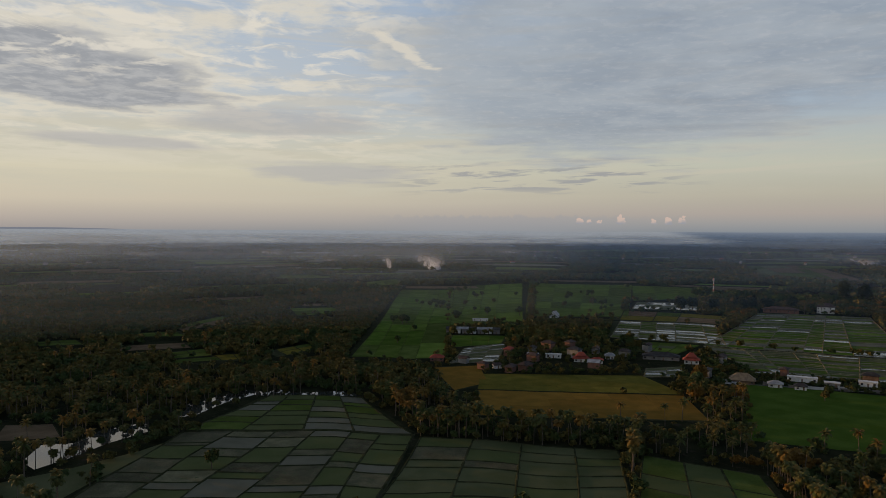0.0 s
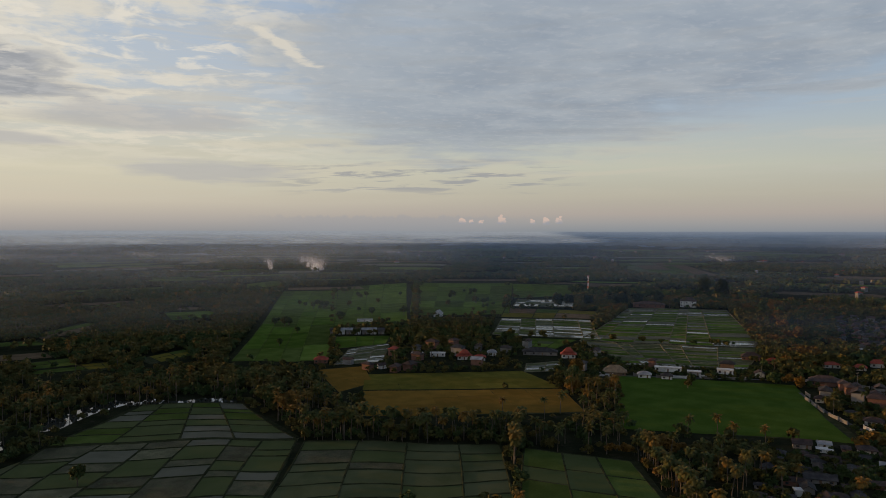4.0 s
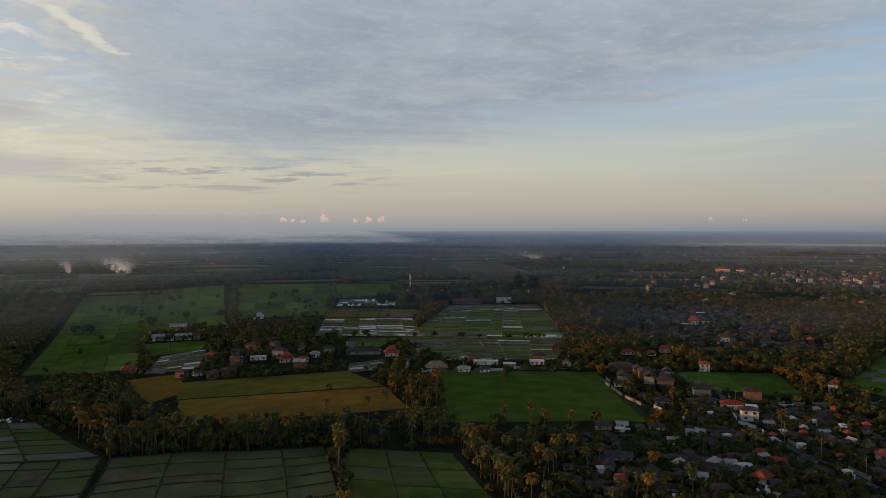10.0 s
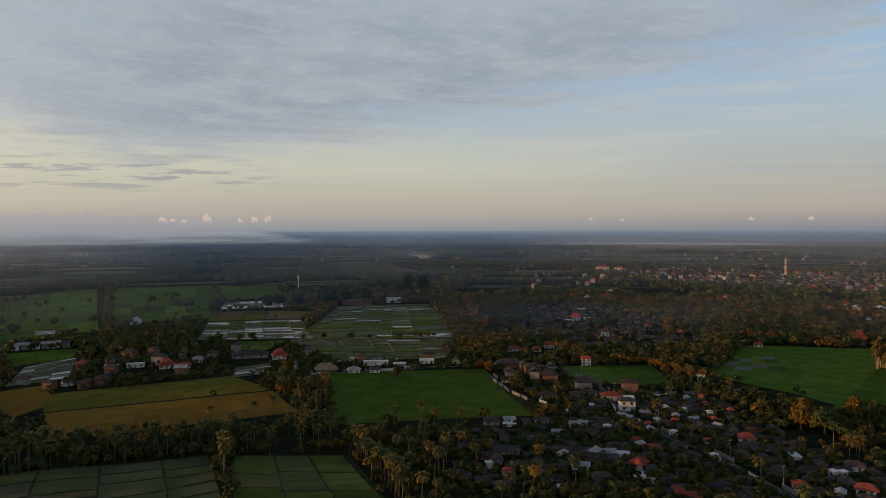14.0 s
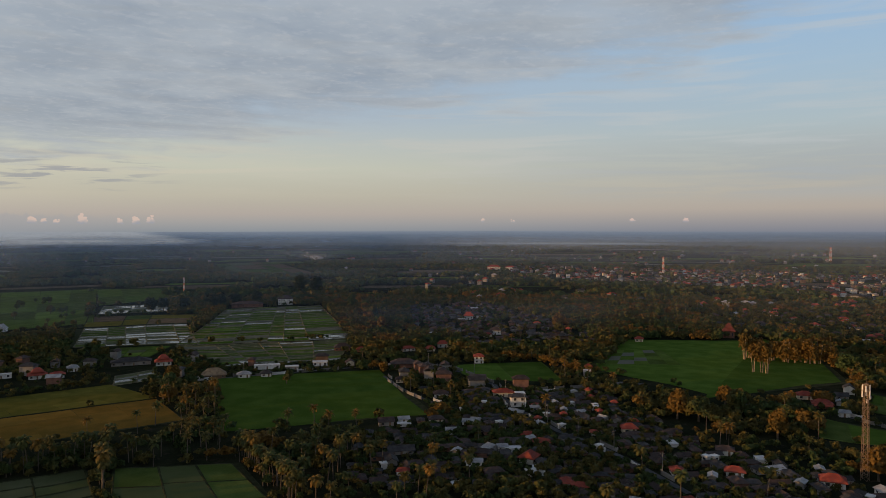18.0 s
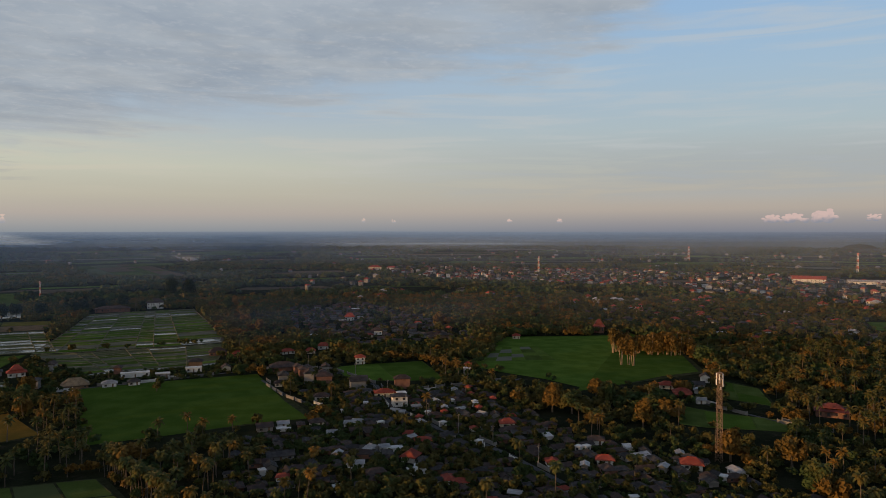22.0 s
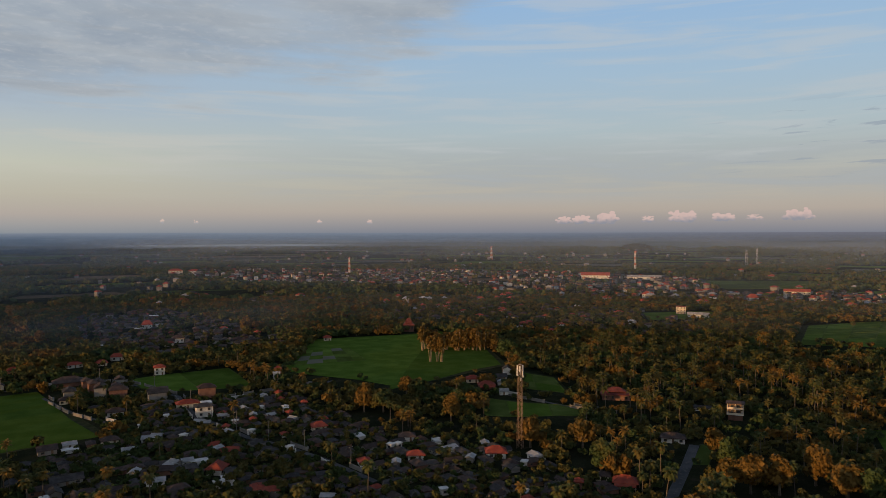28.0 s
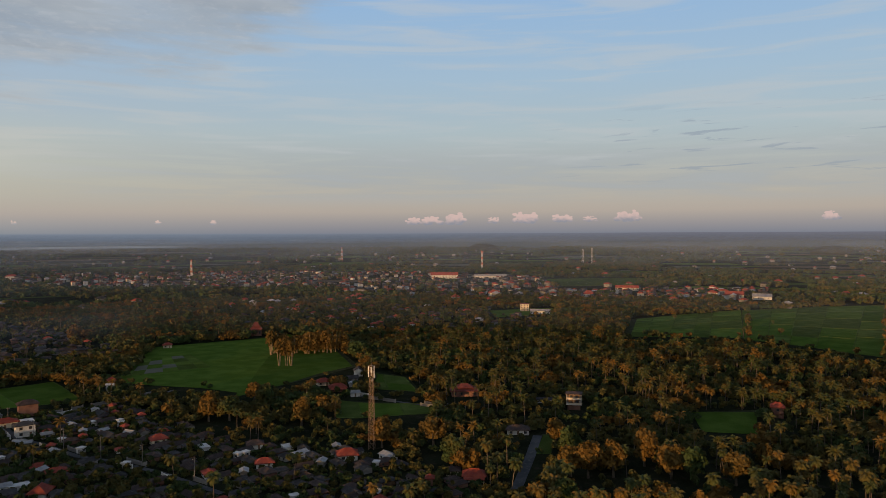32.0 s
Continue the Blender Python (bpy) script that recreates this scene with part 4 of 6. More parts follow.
    if porch:
        for x in (-w / 2 + 0.3, 0, w / 2 - 0.3):
            part("porch_post", Shape().box(x - 0.12, -d / 2 - 2.0, 0, x + 0.12, -d / 2 - 1.76, h - 0.6).mesh("porch_post", wall_mat), root)
        part("porch_roof", Shape().add([(-w / 2, -d / 2 - 2.4, h - 0.7), (w / 2, -d / 2 - 2.4, h - 0.7), (w / 2, -d / 2 - 0.81, h - 0.05), (-w / 2, -d / 2 - 0.81, h - 0.05),
                                        (-w / 2, -d / 2 - 2.4, h - 0.55), (w / 2, -d / 2 - 2.4, h - 0.55), (w / 2, -d / 2 - 0.81, h + 0.1), (-w / 2, -d / 2 - 0.81, h + 0.1)],
                                       [(0, 3, 2, 1), (4, 5, 6, 7), (0, 1, 5, 4), (1, 2, 6, 5), (2, 3, 7, 6), (3, 0, 4, 7)]).mesh("porch_roof", roof_mat), root)
    tagged(root, label, category, group)
    if location:
        root.matrix_basis = pose(location[0], location[1], 0, 0, 0, turn)
        HOUSE_SPOTS.append((location[0], location[1], max(w, d) * 0.6))
        SHOWN.append((location[0], location[1], max(w, d) * 0.72))
    return root


# the houses that stand out, each with its own look
house(11, 9, 7.0, "hip", TILE_GREY, WHITE_WALL, "white two-storey house with grey hipped roof", 2, 2.2, location=(300, 284), turn=-38)
house(7, 8, 6.4, "flat", WHITE_WALL, WHITE_WALL, "white flat-roofed annex beside a two-storey house", 2, location=(308, 290), turn=-38)
house(15, 8, 4.4, "hip", TILE_RED, CREAM_WALL, "long house with bright terracotta roof", location=(310, 306), turn=-38)
house(9, 8, 3.6, "hip", TILE_RED, WHITE_WALL, "small house with bright orange tiled roof", location=(230, 211), turn=20, rise=4.0)
house(12, 9, 4.6, "hip", TILE_RED, WHITE_WALL, "white house with orange hipped roof by the trees", location=(404, 472), turn=-35, rise=4)
house(14, 8, 3.6, "hip", TILE_RED, WHITE_WALL, "low house with orange roof beside the trees", location=(369, 476), turn=-20)
house(10, 9, 3.4, "hip", TILE_RED, CREAM_WALL, "low house with orange roof beside the trees", location=(383, 464), turn=-35)
house(9, 8, 6.4, "hip", TILE_RED, WHITE_WALL, "two-storey house with red roof beside a rice field", 2, 3, location=(376, 397), turn=-40)
house(24, 14, 4.2, "hip", TILE_BROWN, BRICK_WALL, "large hall with dark reddish-brown roof", location=(323, 422), turn=-35, category="hall", name="hall")
house(11, 8, 3.6, "hip", TILE_RED, CREAM_WALL, "house with terracotta roof beside the wide field", location=(443, 184), turn=-60, rise=3.2)
house(13, 9, 3.8, "hip", TILE_RED, BRICK_WALL, "house with red tiled roof and dark porch", porch=True, location=(428, 168), turn=-60, rise=3.6)
house(10, 8, 5.6, "gable", TILE_GREY, WHITE_WALL, "white gabled house with grey roof", location=(478, 172), turn=20, rise=3)
house(9, 7, 3.4, "gable", TILE_GREY, GREY_WALL, "grey house with dark gabled roof", location=(458, 169), turn=-60)
house(7, 5, 3.4, "gable", TIN, WHITE_WALL, "white shed with pale metal roof", location=(416, 152), turn=-60, category="shed", name="shed")
house(6, 4, 3.0, "gable", TIN, WHITE_WALL, "white shed with pale metal roof", location=(442, 164), turn=20, category="shed", name="shed")
house(21, 15, 5.0, "two_tier", TILE_DARK, BRICK_WALL, "wide pavilion with tiered dark red roof", location=(434, 87), turn=-75, rise=4.6, category="pavilion", name="pavilion")
house(11, 9, 3.6, "hip", TILE_RED, WHITE_WALL, "house with red roof below the radio tower", location=(299, 113), turn=-65, rise=3.6)
house(9, 7, 3.4, "hip", TILE_RED, WHITE_WALL, "small house with red roof in the village", location=(281, 144), turn=-60)
house(9, 7, 3.4, "hip", TILE_BROWN, WHITE_WALL, "small house with dark red roof in the village", location=(305, 161), turn=-60)
house(11, 8, 3.6, "hip", TILE_RED, CREAM_WALL, "house with orange-brown roof among palms", porch=True, location=(284, 53), turn=-80, rise=3.4)
house(7, 6, 3.0, "pyramid", TILE_BROWN, CREAM_WALL, "small square pavilion with brown roof", location=(289, 63), turn=-80, category="pavilion", name="pavilion")
house(9, 7, 3.6, "hip", TILE_RED, CREAM_WALL, "house with orange roof in the village", location=(302, 210), turn=-40, rise=3.2)
house(14, 8, 3.6, "hip", TILE_BROWN, WHITE_WALL, "house with dark red roof beside a lane", location=(355, 44), turn=-80, rise=3.2)
house(8, 8, 7.0, "hip", TILE_RED, BRICK_WALL, "two-storey brick house with bright red roof", 2, 3.6, location=(416, -89), turn=-100)
house(12, 4, 2.6, "gable", TILE_GREY, WHITE_WALL, "low white shed behind palms", location=(424, 37), turn=-80, category="shed", name="shed")
house(5.5, 4.5, 5.5, "pyramid", TILE_RED, BRICK_WALL, "red brick temple gate with tiered roof", location=(412, 321), turn=-50, rise=3.4, category="temple", name="temple")
house(6, 5, 6.0, "flat", WHITE_WALL, WHITE_WALL, "white two-storey house beside the temple", 2, location=(395, 309), turn=-50)
house(9, 7, 4.0, "hip", TILE_RED, CREAM_WALL, "small house with orange roof at the field edge", location=(560, 379), turn=-55, rise=3)
house(10, 8, 4.0, "hip", TILE_RED, WHITE_WALL, "house with red roof in a smoky hamlet", location=(555, 603), turn=-45, rise=4.5)
house(10, 8, 4.0, "hip", TILE_BROWN, WHITE_WALL, "house with dark red roof in a smoky hamlet", location=(494, 498), turn=-45)
house(34, 14, 8.5, "hip", TILE_RED, CREAM_WALL, "large orange-roofed school beyond the woods", 2, 5, location=(1325, 1342), turn=-45, category="school", name="school")
house(26, 12, 7.5, "hip", TILE_RED, WHITE_WALL, "large orange-roofed school wing beyond the woods", 2, 4, location=(1354, 1309), turn=-45, category="school", name="school")
house(60, 18, 7.5, "gable", TILE_RED, WHITE_WALL, "long hall with bright orange roof in the town", 2, 6, location=(1547, 354), turn=-78, category="hall", name="hall")
house(70, 10, 5.0, "gable", TIN, WHITE_WALL, "long low white shed in the town", location=(1565, 254), turn=-80, category="shed", name="shed")
house(14, 12, 8.0, "pyramid", TILE_RED, WHITE_WALL, "tall house with red roof in the town", 2, 5, location=(1098, 174), turn=-80)
house(11, 10, 9.0, "flat", TILE_RED, CREAM_WALL, "pink three-storey house among trees", 3, location=(919, 105), turn=-80)
house(24, 6, 3.4, "gable", TIN, WHITE_WALL, "long white shed among trees", location=(889, 82), turn=-85, category="shed", name="shed")
house(26, 14, 5.0, "gable", TILE_RED, CREAM_WALL, "orange-roofed barn in the eastern village", rise=5, location=(1156, -186), turn=-100, category="barn", name="barn")
house(26, 14, 4.5, "gable", TIN, WHITE_WALL, "pale metal-roofed barn in the eastern village", rise=4, location=(1136, -221), turn=-100, category="barn", name="barn")
house(38, 10, 5.0, "gable", TILE_RED, CREAM_WALL, "long barn with dull orange roof", location=(1273, -31), turn=-88, category="barn", name="barn")
house(16, 12, 5.0, "hip", TILE_RED, WHITE_WALL, "bright red-roofed house in the eastern village", rise=5, location=(1135, 30), turn=-85)
house(10, 8, 6.5, "two_tier", TILE_DARK, BRICK_WALL, "red brick temple behind the grove", location=(645, 338), turn=-60, rise=6, category="temple", name="temple")


def terrace_house(x, y, turn):
    """Three open storeys over a brick base, with pale parapets and a low dark roof."""
    root = new("house")
    part("wall", Shape().box(-3.6, -2.6, 0, 3.6, 2.6, 3.0).mesh("wall", BRICK_WALL), root, "dark brick ground floor")
    for k in (1, 2):
        z = 3.0 * k
        part("floor_slab", Shape().box(-4.2, -3.3, z, 4.2, 3.3, z + 0.25).mesh("floor_slab", WHITE_WALL), root)
        rail = Shape().box(-4.2, -3.3, z + 0.25, 4.2, -3.15, z + 1.15).box(-4.2, 3.15, z + 0.25, 4.2, 3.3, z + 1.15)
        rail.box(-4.2, -3.15, z + 0.25, -4.05, 3.15, z + 1.15).box(4.05, -3.15, z + 0.25, 4.2, 3.15, z + 1.15)
        part("parapet", rail.mesh("parapet", CREAM_WALL), root, "pale plastered parapet")
        part("wall", Shape().box(-3.0, -2.0, z + 0.25, 3.0, 2.0, z + 3.0).mesh("wall", WOOD), root)
        for sx in (-3.9, 0.0, 3.9):
            part("post", Shape().box(sx - 0.14, -3.1, z + 0.25, sx + 0.14, -2.82, z + 3.0).mesh("post", CREAM_WALL), root)
        for sx in (-1.5, 1.5):
            part("window", Shape().box(sx - 0.7, -2.06, z + 0.9, sx + 0.7, -1.94, z + 2.3).mesh("window", GLASS), root)
    part("roof", Shape().hip(8.4, 6.6, 9.0, 1.1, 0.5).mesh("roof", TILE_BROWN), root, "low dark brown roof")
    root.matrix_basis = pose(x, y, 0, 0, 0, turn)
    tagged(root, "three-storey house with open terraces among palms", "house")
    HOUSE_SPOTS.append((x, y, 6.0))
    SHOWN.append((x, y, 7.0))


terrace_house(411, 19, -88)
# the village across the fields
house(13, 9, 4.0, "hip", TILE_RED, BRICK_WALL, "red-roofed house beside the orange rice", location=(-4, 551), turn=-5, rise=3.5)
house(8, 6, 3.6, "gable", TILE_BROWN, WHITE_WALL, "small white house with brown roof by the fields", location=(40, 522), turn=20)
house(14, 11, 4.0, "two_tier", TILE_RED, WHITE_WALL, "house with stacked orange roofs in the village", location=(107, 551), turn=-12, rise=6)
house(11, 8, 3.6, "hip", TILE_RED, WHITE_WALL, "orange-roofed house in the village", location=(118, 545), turn=-12)
house(12, 5, 4.2, "flat", WHITE_WALL, WHITE_WALL, "white flat-roofed house in the village", location=(72, 569), turn=-10)
house(16, 5, 4.4, "flat", WHITE_WALL, WHITE_WALL, "white flat-roofed house in the village", location=(88, 566), turn=-10)
house(9, 8, 4.2, "hip", TIN, WHITE_WALL, "white house with pale roof in the village", location=(132, 563), turn=-14)
house(36, 12, 4.2, "hip", TILE_GREY, GREY_WALL, "long hall with dark grey roof beside flooded fields", location=(172, 562), turn=-18, category="hall", name="hall")
house(14, 11, 4.5, "two_tier", TILE_RED, WHITE_WALL, "house with dark red stacked roofs", location=(190, 545), turn=-18, rise=6.5)
house(20, 13, 3.2, "hip", THATCH, WOOD, "wide open hall under a brown thatched roof", location=(200, 476), turn=-22, rise=6.5, category="hall", name="hall")
house(11, 8, 3.4, "hip", TIN, WHITE_WALL, "pale house with light roof at the field edge", location=(216, 463), turn=-25)
house(9, 8, 3.4, "hip", TILE_GREY, WHITE_WALL, "white house with grey roof at the field edge", location=(229, 456), turn=-25)
house(24, 6, 4.6, "flat", WHITE_WALL, WHITE_WALL, "long white flat building at the field edge", location=(242, 480), turn=-27)
house(12, 7, 4.0, "flat", WHITE_WALL, GREY_WALL, "grey and white flat building at the field edge", location=(254, 465), turn=-28)
house(14, 7, 4.6, "flat", WHITE_WALL, WHITE_WALL, "white flat building at the field edge", location=(278, 466), turn=-30)
house(10, 8, 3.6, "gable", TILE_BROWN, CREAM_WALL, "gabled house with brown roof at the field edge", location=(296, 453), turn=60)
house(17, 12, 3.8, "hip", TILE_BROWN, BRICK_WALL, "large house with dark brown roof by the terraces", location=(329, 515), turn=-30, rise=5)
house(9, 8, 3.2, "hip", TILE_RED, BRICK_WALL, "small red-roofed house by the terraces", location=(337, 499), turn=-30)
house(9, 7, 3.4, "hip", TILE_BROWN, CREAM_WALL, "small house at the corner of the green field", location=(288, 379), turn=-40)
house(11, 8, 3.2, "hip", TILE_BROWN, WHITE_WALL, "low brown-roofed house behind a hedge", location=(281, 330), turn=-40)
house(7, 4.5, 3.0, "gable", TIN, WHITE_WALL, "small house with pale metal roof", location=(228, 298), turn=-30)
house(10, 7, 3.2, "gable", TILE_BROWN, GREY_WALL, "small house with dark roof under trees", location=(218, 300), turn=-30)
house(9, 7, 3.2, "hip", TILE_BROWN, CREAM_WALL, "small house with brown roof under trees", location=(241, 287), turn=-30)
house(40, 10, 4.4, "hip", TILE_BROWN, BRICK_WALL, "long hall with dark red-brown roof beyond the terraces", location=(422, 893), turn=-25, category="hall", name="hall")
house(20, 12, 8.0, "hip", TILE_BROWN, WHITE_WALL, "white hall with dark roof under big trees", 2, 5, location=(477, 891), turn=-28, category="hall", name="hall")
house(17, 5, 2.6, "flat", TIN, WHITE_WALL, "pale flat shed standing in the green field", location=(42, 795), turn=-4, category="shed", name="shed")
house(10, 8, 3.4, "gable", TIN, WHITE_WALL, "white gabled house by the terraces", location=(130, 832), turn=60, rise=4)
for i in range(7):
    house(6.2, 5.0, 4.2, "gable", TIN if i % 3 else TILE_GREY, WHITE_WALL if i % 2 else GREY_WALL, "small white row house with blue-grey roof", location=(7 + 7.6 * i, 702 - 0.9 * i), turn=-7, rise=1.8, group="row of small houses")
# yellowish compounds with low walls
house(15, 7, 2.6, "gable", TILE_GREY, GREY_WALL, "long grey-roofed shed in a bare yard", location=(195, 257), turn=-30, category="shed", name="shed")
house(8, 6, 2.6, "gable", TILE_GREY, GREY_WALL, "shed with pale sheets in a bare yard", location=(183, 248), turn=60, category="shed", name="shed")

# plain village houses, copied
looks = [("hip", TILE_GREY, GREY_WALL, "low village house with grey hipped roof"), ("hip", TILE_BROWN, BRICK_WALL, "low village house with brown tiled roof"),
         ("gable", TILE_GREY, GREY_WALL, "grey village house with gabled roof"), ("gable", TIN, WHITE_WALL, "white village house with pale metal roof"),
         ("hip", TILE_BROWN, BRICK_WALL, "brick village house with dark tiled roof"), ("pyramid", TILE_GREY, WOOD, "small square pavilion with grey roof"),
         ("gable", TILE_BROWN, GREY_WALL, "plain village house with brown gabled roof"), ("hip", TILE_RED, WHITE_WALL, "white village house with red tiled roof"),
         ("flat", WHITE_WALL, WHITE_WALL, "small white flat-roofed village house")]
weights = [4, 5, 3.5, 0.6, 4, 3, 4, 0.6, 0.4]
far_weights = [3, 4, 3, 0.9, 4, 1.5, 3, 6, 1.0]
pick = random.Random(11)
for roof, roof_mat, wall_mat, label in looks:
    PROTOS.append(house(pick.uniform(7, 10), pick.uniform(5, 7), pick.uniform(2.9, 3.5), roof, roof_mat, wall_mat, label, rise=pick.uniform(1.8, 2.8), group="village houses"))
small = []
used = set()
far_boxes = {}
spots = []
for key, (poly, count) in VILLAGES.items():
    xs, ys = [p[0] for p in poly], [p[1] for p in poly]
    made = tries = 0
    gap = {"near": 5.0, "edge": 7, "middle": 8.5, "grey": 6.5, "town": 10.5}.get(key, 13)
    while made < count and tries < count * 40:
        tries += 1
        x, y = pick.uniform(min(xs), max(xs)), pick.uniform(min(ys), max(ys))
        px, py = np.array([x]), np.array([y])
        if not inside(poly, px, py)[0] or any(inside(k, px, py)[0] for k in KEEP) or any(near_line(l, px, py, 7)[0] for l in ROADS):
            continue
        if any((x - a) ** 2 + (y - b) ** 2 < (gap * 0.5 + r) ** 2 for a, b, r in HOUSE_SPOTS):
            continue
        HOUSE_SPOTS.append((x, y, gap * 0.5))
        spots.append((key, x, y))
        made += 1
yard = random.Random(29)
poly = VILLAGES["near"][0]
while len(small) < 44:
    x, y = yard.uniform(150, 366), yard.uniform(50, 330)
    if inside(poly, np.array([x]), np.array([y]))[0] and not any(inside(k, np.array([x]), np.array([y]))[0] for k in KEEP) and not any((x - a) ** 2 + (y - b) ** 2 < (r + 1.5) ** 2 for a, b, r in HOUSE_SPOTS):
        small.append((x, y))
        HOUSE_SPOTS.append((x, y, 2.0))
shed_protos = []
for n, (x, y) in enumerate(small):
    k = yard.choice((0, 0, 1, 0, 2))
    m = pose(x, y, 0, 0, 0, yard.uniform(0, 180))
    if len(shed_protos) < 3:
        k = len(shed_protos)
        mat, wall, what = ((TIN, GREY_WALL, "small yard shed with pale metal roof"), (WHITE_WALL, WHITE_WALL, "small white yard shrine or store"), (TILE_RED, BRICK_WALL, "small brick yard shrine with red roof"))[k]
        ob = house((4.5, 3.0, 2.6)[k], (3.0, 2.6, 2.4)[k], (2.2, 2.3, 2.8)[k], ("gable", "flat", "pyramid")[k], mat, wall, what, rise=(0.8, 0.5, 1.6)[k], category="shed", name="yard_shed", group="yard sheds")
        shed_protos.append(ob)
        ob.matrix_basis = m
    else:
        copy_thing(shed_protos[k], m)
spots.sort(key=lambda s: math.hypot(s[1], s[2]))
for n, (key, x, y) in enumerate(spots):
    far = key in ("town", "behind_grove", "east")
    k = pick.choices(range(len(looks)), far_weights if far else weights)[0]
    turn = pick.choice((0, 90)) - 35 + pick.uniform(-12, 12)
    if n < 300:
        proto = PROTOS[k]
        m = pose(x, y, 0, 0, 0, turn)
        s = pick.uniform(0.5, 0.78)
        if k in used:
            ob = copy_thing(proto, m)
        else:
            ob = proto
            used.add(k)
        ob.matrix_basis = m @ Matrix.Diagonal((s * pick.uniform(0.9, 1.35), s, s * 0.78, 1))
    else:
        roof, roof_mat, wall_mat, _ = looks[k]
        hamlet = key in ("grey", "behind_grove")
        s = pick.uniform(0.6, 0.9) if hamlet else pick.uniform(0.62, 1.0)
        w, d, h = 10 * s, 6.5 * s, pick.uniform(2.5, 3.6) if hamlet else pick.uniform(3.6, 6.5)
        if wall_mat is WHITE_WALL and pick.random() < 0.6:
            wall_mat = pick.choice((CREAM_WALL, BRICK_WALL))
        wall = far_boxes.setdefault(wall_mat.name, (Shape(), wall_mat))[0]
        top = far_boxes.setdefault(roof_mat.name, (Shape(), roof_mat))[0]
        m = pose(x, y, 0, 0, 0, turn)
        one, two = Shape().box(-w / 2, -d / 2, 0, w / 2, d / 2, h), Shape()
        if roof == "flat":
            two.box(-w / 2 - 0.3, -d / 2 - 0.3, h, w / 2 + 0.3, d / 2 + 0.3, h + 0.4)
        elif roof == "gable":
            two.gable(w, d, h, d * 0.35, 0.6)
        else:
            two.hip(w, d, h, d * 0.4, 0.8)
        wall.add([m @ Vector(p) for p in one.v], one.f)
        top.add([m @ Vector(p) for p in two.v], two.f)
for k, proto in enumerate(PROTOS):
    if k not in used:
        proto.matrix_basis = pose(500 + 14 * k, 560, 0)
for key, (shape, mat) in far_boxes.items():
    tagged(new("far_houses", shape.mesh("far_houses", mat)), "scattered houses of the distant town and hamlets", "houses", kind="stuff")

# scattered far buildings out to the coast
scatter = random.Random(21)
shapes = {0: (Shape(), GREY_WALL), 1: (Shape(), TILE_RED), 2: (Shape(), TILE_GREY), 3: (Shape(), TIN)}
for _ in range(800):
    az, d = radians(scatter.uniform(-32, 110)), 1000 * math.exp(scatter.uniform(0, 1.45))
    if az < radians(38) and (scatter.random() < 0.6 or d < 1700):
        continue
    x, y = d * math.sin(az), d * math.cos(az)
    if any(inside(k, np.array([x]), np.array([y]))[0] for k in KEEP):
        continue
    w, dd, h = scatter.uniform(7, 14), scatter.uniform(6, 9), scatter.uniform(4.5, 8)
    m = pose(x, y, 0, 0, 0, scatter.uniform(0, 180))
    one, two = Shape().box(-w / 2, -dd / 2, 0, w / 2, dd / 2, h), Shape().hip(w, dd, h, dd * 0.38, 0.8)
    shapes[0][0].add([m @ Vector(p) for p in one.v], one.f)
    shapes[scatter.choice((1, 1, 2, 3))][0].add([m @ Vector(p) for p in two.v], two.f)
for shape, mat in shapes.values():
    tagged(new("far_houses", shape.mesh("far_houses", mat)), "single houses scattered over the distant plain", "houses", kind="stuff")




# low walls round the yards, and poles along the lanes
def yard_wall(x, y, length, turn, mat, label):
    root = new("yard_wall", Shape().box(-length / 2, -0.12, 0, length / 2, 0.12, 1.7).mesh("yard_wall", mat))
    part("coping", Shape().box(-length / 2 - 0.05, -0.2, 1.7, length / 2 + 0.05, 0.2, 1.82).mesh("coping", mat), root)
    for sx in (-length / 2, length / 2):
        part("gatepost", Shape().box(sx - 0.25, -0.25, 0, sx + 0.25, 0.25, 2.2).mesh("gatepost", mat), root)
    root.matrix_basis = pose(x, y, 0, 0, 0, turn)
    tagged(root, label, "wall", "yard walls")


walls = random.Random(17)
for line, half in zip(ROADS, ROAD_HALF):
    for (x0, y0), (x1, y1) in zip(line, line[1:]):
        run = math.hypot(x1 - x0, y1 - y0)
        if y0 < 100 or run < 10:
            continue
        turn = math.degrees(math.atan2(y1 - y0, x1 - x0))
        nx, ny = -(y1 - y0) / run, (x1 - x0) / run
        for side in (-1, 1):
            u = 4.0
            while u < run - 6:
                length = walls.uniform(6, 13)
                if u + length > run:
                    break
                if walls.random() < 0.5:
                    m = (u + length / 2) / run
                    yard_wall(x0 + (x1 - x0) * m + nx * side * (half + 1.2), y0 + (y1 - y0) * m + ny * side * (half + 1.2), length, turn,
                              WHITE_WALL if walls.random() < 0.25 else GREY_WALL, "low plastered yard wall along a lane")
                u += length + walls.uniform(1.5, 7)


def utility_pole(x, y, turn):
    root = new("utility_pole", Shape().tube((0, 0, 0), (0, 0, 9.5), 0.17, 0.1, 7).mesh("pole", GREY_WALL))
    part("crossarm", Shape().box(-0.9, -0.06, 8.8, 0.9, 0.06, 8.95).mesh("crossarm", WOOD), root)
    for sx in (-0.8, 0.0, 0.8):
        part("insulator", Shape().tube((sx, 0, 8.95), (sx, 0, 9.2), 0.07, 0.05, 6).mesh("insulator", STEEL_WHITE), root)
    root.matrix_basis = pose(x, y, 0, 0, 0, turn)
    tagged(root, "grey concrete utility pole beside a lane", "pole", "utility poles")


